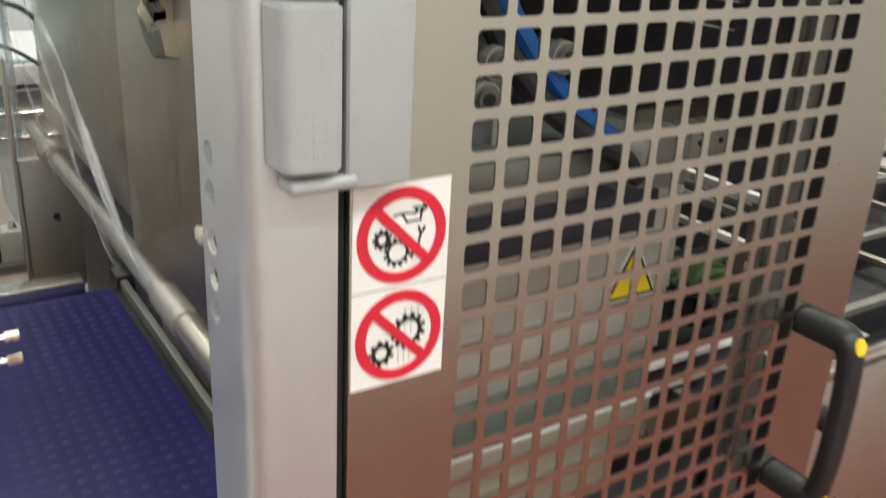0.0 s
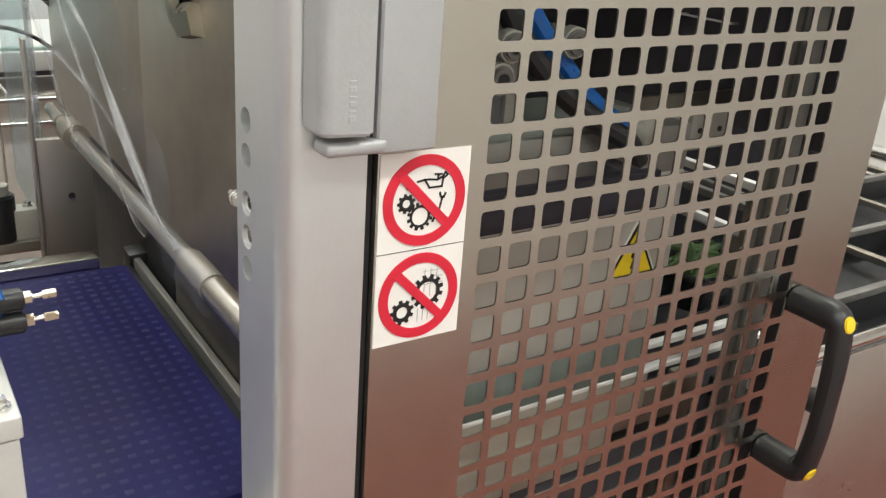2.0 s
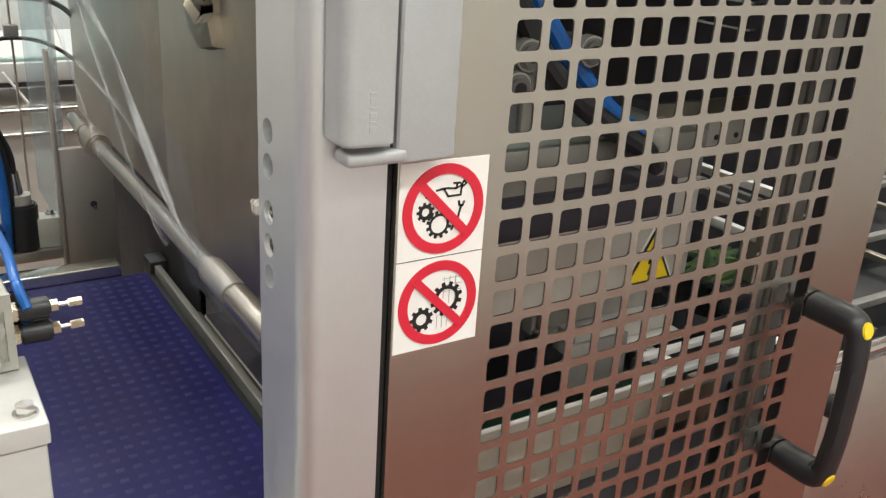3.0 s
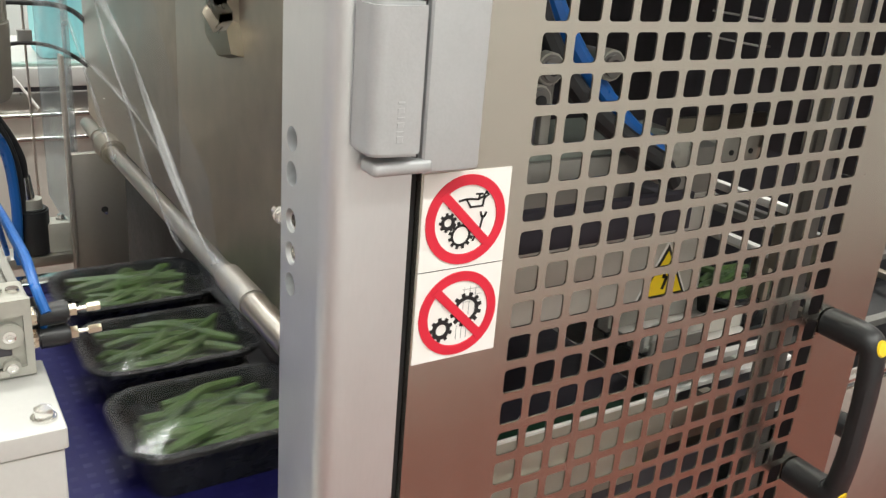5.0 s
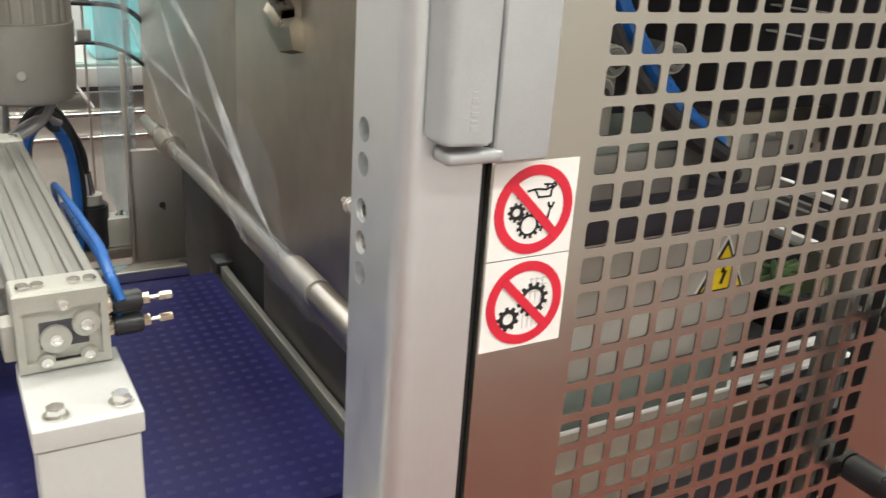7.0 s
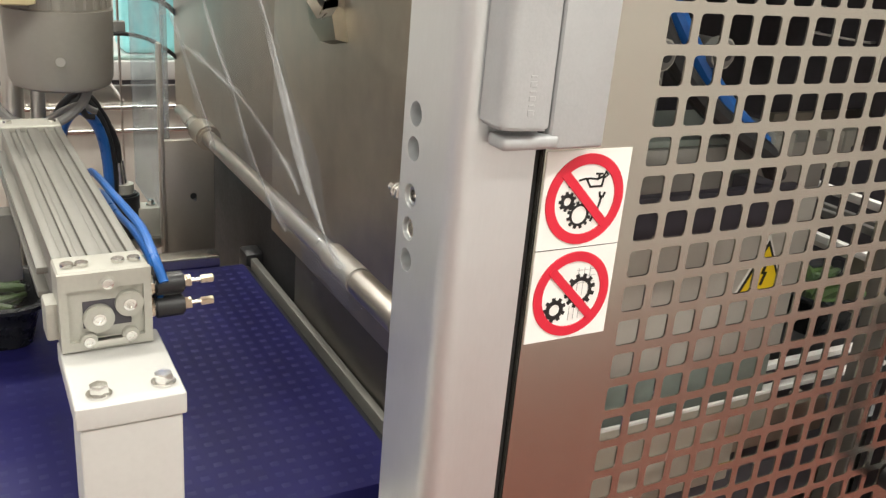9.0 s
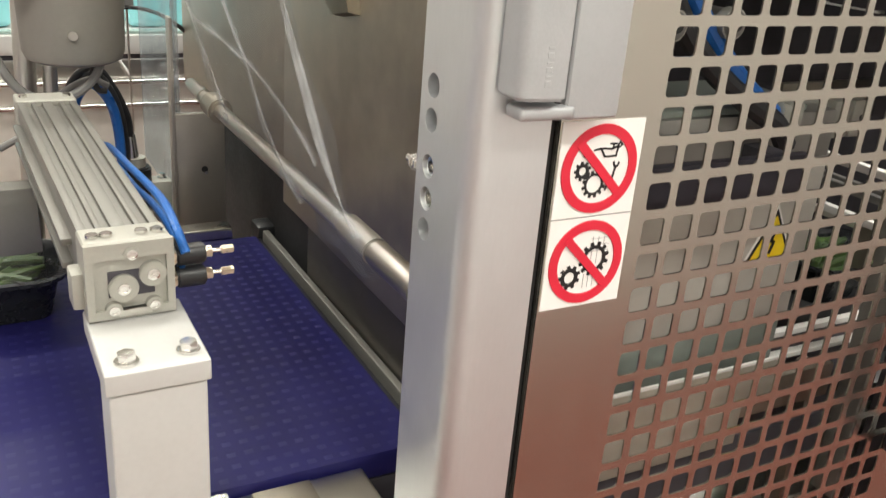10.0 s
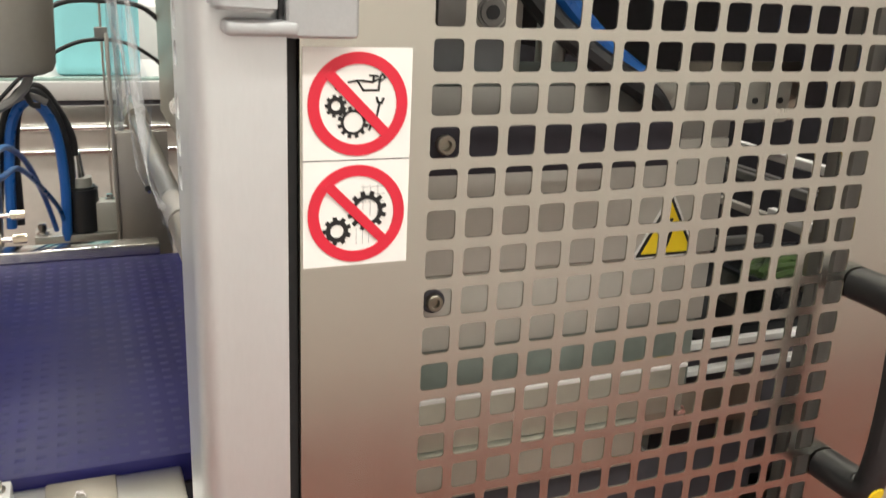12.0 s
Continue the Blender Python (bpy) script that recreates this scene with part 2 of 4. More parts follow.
def hex_bolt(name, x, y, z, r, h, parent, axis="z", mat=STEEL_BRIGHT):
    """A hexagon head on a washer."""
    d = Vector({"z": (0, 0, 1), "x": (1, 0, 0), "-y": (0, -1, 0), "-x": (-1, 0, 0)}[axis])
    p = Vector((x, y, z))
    bm = rod(p, p + d * h * 0.25, r * 1.3, n=24, bevel=h * 0.05)
    rod(p + d * h * 0.25, p + d * h, r, n=6, bevel=h * 0.1, bm=bm)
    return part(name, bm, mat, parent)


def socket_screw(name, p, d, r, h, parent, mat=STEEL_BRIGHT):
    """A cap screw with a sunk socket."""
    p, d = Vector(p), Vector(d)
    bm = bmesh.new()
    n = 18
    side = d.orthogonal().normalized()
    up = d.cross(side)
    rings = []
    for rr, hh in ((r, 0), (r, h * 0.85), (r * 0.85, h), (r * 0.55, h), (r * 0.5, h * 0.3)):
        rings.append([bm.verts.new(p + d * hh + (side * math.cos(a) + up * math.sin(a)) * rr) for a in (2 * math.pi * j / n for j in range(n))])
    for a, b in zip(rings, rings[1:]):
        for j in range(n):
            bm.faces.new((a[j], a[(j + 1) % n], b[(j + 1) % n], b[j]))
    bm.faces.new(rings[-1])
    return part(name, bm, mat, parent)


# ---- the hall ----
def hall():
    tagged(part("floor", box(-5, 5, -2.05, 5, -0.1, 0, 0), FLOOR_RED), "red resin factory floor", "floor", kind="structure")
    for name, b in (("wall_north", (-5, 5, 5, 5.1, 0, 3.4)), ("wall_south", (-5, 5, -2.15, -2.05, 0, 3.4)), ("wall_west", (-5.1, -5, -2.05, 5, 0, 3.4)), ("wall_east", (5, 5.1, -2.05, 5, 0, 3.4))):
        tagged(part(name, box(*b, 0), WALL_WHITE), "white washable factory wall", "wall", kind="structure")
    tagged(part("ceiling", box(-5, 5, -2.05, 5, 3.4, 3.5, 0), CEILING_WHITE), "white panelled ceiling", "ceiling", kind="structure")
    for x, y in LAMP_SPOTS:
        lamp = thing("ceiling_light", x, y, 3.3, "long white ceiling light with a glowing diffuser", "lamp", "ceiling lights")
        part("housing", box(-0.65, 0.65, -0.14, 0.14, 0.02, 0.1, 0.01), PAINT_WHITE, lamp)
        part("diffuser", box(-0.62, 0.62, -0.12, 0.12, 0, 0.018, 0.005), LAMP_GLOW, lamp)
        light = bpy.data.lights.new("tube_light", "AREA")
        light.shape, light.size, light.size_y, light.energy, light.color = "RECTANGLE", 1.24, 0.24, LAMP_WATTS, (1.0, 0.965, 0.885)
        ob = new("tube_light", light)
        ob.location = (x, y, 3.29)


# ---- the door with its square holes ----
PITCH, HOLE, X0, Z0, COLS = 0.020, 0.0148, 0.0675, 1.2965, 14
ROW_TOP, ROW_BOTTOM = -13, 17
DOOR = (-0.001, 0.3935, 0.80, 1.72)


def perforated_door():
    door = thing("machine_door", 0.2, 0, DOOR[2], "brushed stainless safety door with rows of square holes", "door")
    home = Matrix.Translation((-0.2, 0, -DOOR[2]))
    bm = bmesh.new()
    t = 0.0012
    h, r = HOLE / 2, 0.0021

    def cell(cx, cz):
        inner, outer = [], []
        for sx, sz, a0 in ((1, 1, 0), (-1, 1, 90), (-1, -1, 180), (1, -1, 270)):
            for k, a in enumerate((0, 45, 90)):
                a = radians(a0 + a)
                inner.append((cx + sx * (h - r) + r * math.cos(a), cz + sz * (h - r) + r * math.sin(a)))
                ca, sa = math.cos(a), math.sin(a)
                m = max(abs(ca), abs(sa))
                ox, oz = ((1, 0), (1, 1), (0, 1)) [k] if a0 == 0 else ((0, 1), (-1, 1), (-1, 0))[k] if a0 == 90 else ((-1, 0), (-1, -1), (0, -1))[k] if a0 == 180 else ((0, -1), (1, -1), (1, 0))[k]
                q = PITCH / 2
                px = cx + (q * sx if ox else sx * (h - r))
                pz = cz + (q * sz if oz else sz * (h - r))
                outer.append((px, pz))
        vi, vo, bi, bo = ([bm.verts.new((x, y, z)) for x, z in line] for line, y in ((inner, 0), (outer, 0), (inner, t), (outer, t)))
        for i in range(12):
            j = (i + 1) % 12
            bm.faces.new((vi[i], vo[i], vo[j], vi[j])[::-1])
            bm.faces.new((bi[i], bo[i], bo[j], bi[j]))
            bm.faces.new((vi[i], vi[j], bi[j], bi[i])[::-1])

    for row in range(ROW_TOP, ROW_BOTTOM + 1):
        for col in range(COLS):
            cell(X0 + PITCH * col, Z0 - PITCH * row)
    gx0, gx1 = X0 - PITCH / 2, X0 + PITCH * (COLS - 0.5)
    gz1, gz0 = Z0 - PITCH * (ROW_TOP - 0.5), Z0 - PITCH * (ROW_BOTTOM + 0.5)
    part("perforated_sheet", bm, STEEL_DOOR, door, "steel sheet pierced with rounded square holes", smooth=False).matrix_basis = home
    x0, x1, z0, z1 = DOOR
    bm = bmesh.new()
    for b in ((x0, gx0, z0, z1), (gx1, x1, z0, z1), (gx0, gx1, z0, gz0), (gx0, gx1, gz1, z1)):
        own = bmesh.new()
        vs = [own.verts.new((b[i], y, b[k])) for y in (0, t) for i, k in ((0, 2), (1, 2), (1, 3), (0, 3))]
        for q in ((0, 1, 2, 3), (7, 6, 5, 4), (0, 4, 5, 1), (1, 5, 6, 2), (2, 6, 7, 3), (3, 7, 4, 0)):
            own.faces.new([vs[i] for i in q])
        merge(bm, own)
    part("border", bm, STEEL_DOOR, door, smooth=False).matrix_basis = home
    for name, b in (("edge_flange", (x0, x0 + 0.002, t, 0.022, z0, z1)), ("edge_flange", (x1 - 0.002, x1, t, 0.022, z0, z1))):
        part(name, box(*b, 0.0006), STEEL_DOOR, door).matrix_basis = home


def bridge_handle():
    """A black bow handle with yellow plugs over its screws."""
    x, za, zb, out = 0.3455, 1.161, 1.036, 0.044
    hd = thing("bow_handle", x, 0, zb, "black plastic bow handle with yellow end plugs on the door", "handle")
    run = [(x, -0.001, za), (x, -0.018, za), (x, -0.0305, za - 0.0005), (x, -0.0365, za - 0.004), (x, -0.0390, za - 0.012), (x, -0.0410, za - 0.035), (x, -0.0415, (za + zb) / 2), (x, -0.0410, zb + 0.035), (x, -0.0390, zb + 0.012), (x, -0.0365, zb + 0.004), (x, -0.0305, zb + 0.0005), (x, -0.018, zb), (x, -0.001, zb)]
    bm = bmesh.new()
    path = curve_points(run, 6)
    rings = []
    n = 16
    for i, c in enumerate(path):
        d = (path[min(i + 1, len(path) - 1)] - path[max(i - 1, 0)]).normalized()
        side = Vector((1, 0, 0))
        leg = abs(d.y)
        up = d.cross(side)
        ring = []
        for j in range(n):
            a = 2 * math.pi * (j + 0.5) / n
            ca, sa = math.cos(a), math.sin(a)
            k = (abs(ca) ** 2.7 + abs(sa) ** 2.7) ** (-1 / 2.7)
            ring.append(bm.verts.new(c + side * ca * k * (0.0090 + 0.0020 * leg) + up * sa * k * (0.0068 + 0.0032 * leg)))
        rings.append(ring)
    for a, b in zip(rings, rings[1:]):
        for j in range(n):
            bm.faces.new((a[j], a[(j + 1) % n], b[(j + 1) % n], b[j]))
    bm.faces.new(rings[0][::-1])
    bm.faces.new(rings[-1])
    bm.transform(Matrix.Translation((-x, 0, -zb)))
    part("grip", bm, BLACK, hd, "ribless black plastic bow")
    for z, dz in ((za, 1), (zb, -1)):
        c = Vector((0, -0.0424, z - zb - dz * 0.0022))
        d = Vector((0, -1, dz * 0.30)).normalized()
        part("plug", rod(c - d * 0.004, c + d * 0.0026, 0.0060, n=28, bevel=0.0008), YELLOW, hd, "round yellow plastic plug")


def hinge():
    hg = thing("door_hinge", 0, 0, 1.304, "grey die-cast hinge block between post and door", "hinge")
    o = Matrix.Translation((0, 0, -1.304))
    bm = slab([(-0.0390, 1.3150), (-0.0138, 1.3140), (-0.0138, 1.379), (-0.0390, 1.379)], -0.019, 0.0)
    front = [e for e in bm.edges if all(v.co.y < -0.018 for v in e.verts) and all(v.co.x < -0.038 for v in e.verts)]
    bmesh.ops.bevel(bm, geom=front, offset=0.006, segments=4, profile=0.5, affect="EDGES")
    rest = [e for e in bm.edges if e.calc_face_angle(0) > 0.6]
    bmesh.ops.bevel(bm, geom=rest, offset=0.0016, segments=2, affect="EDGES", clamp_overlap=True)
    block = part("fixed_leaf", bm, CAST_GREY, hg)
    block.matrix_basis = o
    bm = bmesh.new()
    for z, w in ((1.321, 0.0030), (1.3252, 0.0010), (1.3275, 0.0024), (1.3312, 0.0010), (1.3335, 0.0026), (1.3375, 0.0012)):
        box(-0.0265, -0.0232, -0.0192, -0.0186, z, z + w, 0.0002, 1, bm)
    part("embossed_mark", bm, CAST_GREY, block, "row of small raised bars")
    bm = box(-0.0095, 0.0212, -0.0135, 0.0, 1.304, 1.389, 0.0026, 3)
    part("door_leaf", bm, CAST_GREY, hg).matrix_basis = o
    for z0 in (1.304, 1.381):
        bm = box(-0.0340, -0.004, -0.0145, -0.0005, z0 + 0.0006, z0 + 0.0072, 0.0030, 4)
        part("knuckle_lip", bm, CAST_GREY, hg).matrix_basis = o
    part("pin", rod((-0.0105, -0.008, 1.308), (-0.0105, -0.008, 1.385), 0.0018), BLACK, hg).matrix_basis = o


def post():
    """The rounded upright beside the door, with its row of drilled holes."""
    po = thing("machine_post", -0.027, 0.027, 0, "bead-blasted steel upright with a rounded edge and drilled holes", "post")
    o = Matrix.Translation((0.027, -0.027, 0))
    x0, x1, y0, y1, z0, z1 = -0.0475, -0.0065, 0.0, 0.055, 0.0, 2.0
    holes = [1.309, 1.292, 1.2685, 1.2515, 1.235]
    hy, hr = 0.0425, 0.0061
    bm = bmesh.new()
    # outline in plan, run up the post; the drilled strip is left open on the side face
    plan = [(x0, y0 + 0.012)] + [(x0 + 0.010 - 0.010 * math.cos(a), y0 + 0.012 - 0.012 * math.sin(a)) for a in (radians(k) for k in range(10, 91, 10))] + [(x1, y0), (x1, y1), (x0, y1), (x0, y1 - 0.0015), (x0, hy - 0.0078)]
    lo = [bm.verts.new((x, y, z0)) for x, y in plan]
    hi = [bm.verts.new((x, y, z1)) for x, y in plan]
    n = len(plan)
    for i in range(n):
        if i == n - 2:
            continue
        j = (i + 1) % n
        bm.faces.new((lo[i], lo[j], hi[j], hi[i]))
    bm.faces.new(hi)
    ya, yb = hy - 0.0078, y1 - 0.0015
    zs = [z0]
    for z in sorted(holes):
        zs += [z - 0.0075, z + 0.0075]
    zs.append(z1)
    for a, b in zip(zs, zs[1:]):
        mid = (a + b) / 2
        hole = next((z for z in holes if abs(z - mid) < 0.004 and b - a < 0.0151), None)
        if hole is None:
            if b > a:
                bm.faces.new([bm.verts.new((x0, y, z)) for y, z in ((ya, a), (ya, b), (yb, b), (yb, a))])
            continue
        ring, edge, deep = [], [], []
        for k in range(24):
            t = 2 * math.pi * k / 24
            c, s = math.cos(t), math.sin(t)
            ring.append(bm.verts.new((x0, hy + hr * c, hole + hr * s)))
            deep.append(bm.verts.new((x0 + 0.018, hy + hr * c, hole + hr * s)))
            m = max(abs(c), abs(s))
            ey = hy + (yb - hy if c > 0 else hy - ya) * c / m
            edge.append(bm.verts.new((x0, ey, hole + 0.0075 * s / m)))
        for k in range(24):
            j = (k + 1) % 24
            bm.faces.new((ring[k], edge[k], edge[j], ring[j])[::-1])
            bm.faces.new((ring[k], ring[j], deep[j], deep[k]))
        bm.faces.new(deep)
    bmesh.ops.recalc_face_normals(bm, faces=bm.faces[:])
    part("upright", bm, STEEL_POST, po).matrix_basis = o
    for z in (1.2685, 1.2515):
        socket_screw("cap_screw", (x0 + 0.007, hy, z), (-1, 0, 0), 0.0053, 0.0055, po).matrix_basis = o
    part("seal_strip", box(x1 + 0.0003, -0.0013, 0.004, 0.03, 0.8, 1.72, 0.0008), RUBBER, po, "black rubber door seal").matrix_basis = o
    for z in (1.2655, 1.378):
        nut = rod((-0.0452, 0.0552, z), (-0.0452, 0.0592, z), 0.0040, n=6, bevel=0.0004)
        rod((-0.0452, 0.0592, z), (-0.0452, 0.0602, z), 0.0047, n=20, bm=nut)
        rod((-0.0452, 0.0602, z), (-0.0452, 0.068, z), 0.0023, n=12, bm=nut)
        part("stud_nut", nut, STEEL_BRIGHT, po).matrix_basis = o


# ---- signs ----
def prohibition_sign(z, kind):
    s = thing("safety_sticker", 0.025, -0.0002, z, "white square sticker, red ring and slash over black gears", "sticker", "safety stickers")
    a, b, c = -0.0004, -0.0008, -0.0011
    part("backing", box(-0.0249, 0.0249, a, 0.0002, -0.0247, 0.0247, 0), STICKER_WHITE, s)
    if kind == "oil":
        part("cut_line", box(-0.0246, 0.0246, a * 0.5, 0.0002, -0.0252, -0.0248, 0), PRINT_BLACK, s, "dark cut line between stickers")
    part("ring", ring_slab(circle(0, 0, 0.0229, 56), circle(0, 0, 0.0178, 56), c, a), PRINT_RED, s, smooth=False)
    part("slash", stroke([(-0.0125, 0.0125), (0.0125, -0.0125)], 0.0046, c - 0.0003, a), PRINT_RED, s, smooth=False)
    if kind == "oil":
        part("gear", gear(-0.0102, -0.0005, 0.0050, 9, 0.42, b, a), PRINT_BLACK, s, smooth=False)
        part("gear", gear(-0.0022, -0.0078, 0.0072, 12, 0.62, b, a), PRINT_BLACK, s, smooth=False)
        bm = stroke([(-0.0045, 0.0098), (-0.0012, 0.0104), (0.0018, 0.0104), (0.0062, 0.0098), (0.0098, 0.0112), (0.0092, 0.0062), (0.0022, 0.0062), (-0.0006, 0.0104)], 0.0009, b, a)
        stroke([(0.0094, 0.0112), (0.0108, 0.0132), (0.0122, 0.0118), (0.0104, 0.0104)], 0.0008, b, a, bm)
        stroke([(0.0066, 0.0100), (0.0070, 0.0124)], 0.0009, b, a, bm)
        stroke([(0.0052, 0.0126), (0.0086, 0.0124)], 0.0009, b, a, bm)
        part("oil_can", bm, PRINT_BLACK, s, smooth=False)
        bm = bmesh.new()
        for p in ((-0.0102, 0.0095), (-0.0100, 0.0070)):
            slab(circle(*p, 0.0007, 10), b, a, bm)
        part("oil_drop", bm, PRINT_BLACK, s, smooth=False)
        bm = stroke([(0.0099, 0.0004), (0.0083, -0.0068)], 0.0010, b, a)
        stroke([(0.0085, 0.0028), (0.0090, 0.0010), (0.0108, 0.0006), (0.0116, 0.0024)], 0.0010, b, a, bm)
        stroke([(0.0052, -0.0112), (0.0060, -0.0094), (0.0078, -0.0094), (0.0084, -0.0108)], 0.0010, b, a, bm)
        part("wrench", bm, PRINT_BLACK, s, smooth=False)
    else:
        part("gear", gear(0.0050, 0.0012, 0.0094, 12, 0.58, b, a), PRINT_BLACK, s, smooth=False)
        part("gear", gear(-0.0092, -0.0078, 0.0068, 9, 0.46, b, a), PRINT_BLACK, s, smooth=False)
        bm = bmesh.new()
        for k in range(3):
            stroke([(0.003 + 0.0035 * k, 0.0135), (0.003 + 0.0035 * k, 0.0015 - 0.003 * k)], 0.0002, b + 0.0001, a, bm)
            stroke([(0.002, 0.0125 - 0.0035 * k), (0.0135, 0.0125 - 0.0035 * k)], 0.0002, b + 0.0001, a, bm)
            stroke([(0.0 + 0.003 * k, -0.007), (0.0 + 0.003 * k, -0.0145)], 0.0002, b + 0.0001, a, bm)
        part("guard_grid", bm, PRINT_GREY, s, "thin printed grid lines", smooth=False)


def warning_sign(x, y, z):
    w = thing("warning_sticker", x, y, z, "yellow triangular warning sticker with black border on grey tool", "sticker")
    s = 0.0235
    part("backing", slab([(-s * 1.12, -0.0220), (s * 1.12, -0.0220), (0, 0.0245)], -0.0005, 0), STICKER_WHITE, w, smooth=False)
    part("border", slab([(-s, -0.0205), (s, -0.0205), (0, 0.0205)], -0.0009, -0.0004), PRINT_BLACK, w, smooth=False)
    part("face", slab([(-s * 0.84, -0.0184), (s * 0.84, -0.0184), (0, 0.0158)], -0.0014, -0.0008), YELLOW, w, smooth=False)
    part("pictogram", stroke([(0.001, 0.004), (-0.0015, -0.004), (0.0015, -0.005), (-0.001, -0.013)], 0.0024, -0.0019, -0.0013), PRINT_BLACK, w, smooth=False)


# ---- inside the machine ----
def chamber():
    """Side sheet, plus added back and top sheets that keep the sealing station dark."""
    side = thing("side_panel", 0.013, 0.24, 1.112, "dull stainless side sheet of the sealing station", "panel")
    part("sheet", box(0, 0.003, -0.18, 0.2075, -0.008, 0.635, 0.0008), STEEL_DULL, side)
    part("rear_sheet", box(0.0, 0.003, 0.2078, 0.62, 0.022, 0.635, 0.0008), STEEL_DULL, side)
    # Added black sheet; paints the dark gap below the rear sheet.
    part("skirt", box(0.012, 0.015, 0.17, 0.52, -0.20, 0.03, 0.0008), RUBBER, side)
    # a folded hood that stands off the sheet, open below
    hood = bmesh.new()
    rows = []
    for y, z, out in ((0.050, 0.0, 0.0), (0.050, 0.002, 0.009), (0.056, 0.018, 0.010), (0.060, 0.024, 0.004), (0.060, 0.030, 0.004), (0.060, 0.036, 0.008), (0.060, 0.11, 0.008)):
        rows.append([hood.verts.new(p) for p in ((0, y - 0.002, z), (-out, y, z + 0.002), (-out, y + 0.030, z - 0.004), (-out * 0.8, y + 0.062, z + 0.006), (0, y + 0.070, z + 0.010))])
    for a, b in zip(rows, rows[1:]):
        for k in range(4):
            hood.faces.new((a[k], a[k + 1], b[k + 1], b[k]))
    bmesh.ops.solidify(hood, geom=hood.faces[:], thickness=0.002)
    bmesh.ops.recalc_face_normals(hood, faces=hood.faces[:])
    hood.transform(Matrix.Translation((0, -0.012, 0.192)))
    part("folded_hood", hood, BRASSY, side, "folded steel hood with warm glints")
    # Added sheet; its dark colour stands in for the unlit depth.
    back = thing("rear_blackout", 0.30, 0.80, 0.9, "added dark rear sheet that paints the unlit depth of the station", "panel")
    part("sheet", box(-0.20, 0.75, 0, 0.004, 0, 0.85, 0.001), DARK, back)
    # Unseen sheet, added to block the ceiling lamps and darken the inside.
    top = thing("top_light_block", 0.3, 0.4, 1.75, "unseen steel top sheet added to keep light out of the machine", "cover")
    part("sheet", box(-0.30, 0.12, -0.38, 0.40, 0, 0.004, 0.001), STEEL, top)
    base = thing("base_cabinet", 0.4, 0.4, 0.08, "stainless base cabinet under the machine", "cabinet")
    part("body", box(-0.40, 0.8, -0.32, 0.4, 0, 0.84, 0.004), STEEL, base)
    for x in (-0.36, 0.76):
        for y in (-0.28, 0.36):
            part("foot", rod((x, y, -0.08), (x, y, 0), 0.022, n=16), STEEL_BRIGHT, base)
    # Added dark sheets block the bright hall and paint the unlit interior.
    rs = thing("dark_blocking_sheet", 0.405, 0.45, 1.25, "added dark sheets blocking the bright hall beside the infeed opening", "panel")
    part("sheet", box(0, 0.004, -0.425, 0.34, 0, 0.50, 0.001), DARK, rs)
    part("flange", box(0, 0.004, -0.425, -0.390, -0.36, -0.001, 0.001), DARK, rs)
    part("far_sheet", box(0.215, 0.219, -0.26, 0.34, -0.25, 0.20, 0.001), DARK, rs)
    ip = thing("inner_upright", 0.378, 0.07, 0.92, "grey inner upright of the sealing station", "post")
    part("bar", box(0.014, 0.026, -0.008, 0.003, 0, 0.83, 0.001), TOOL_MID, ip)
    part("bar", box(0.014, 0.026, 0.0055, 0.0155, 0, 0.83, 0.001), TOOL_MID, ip)


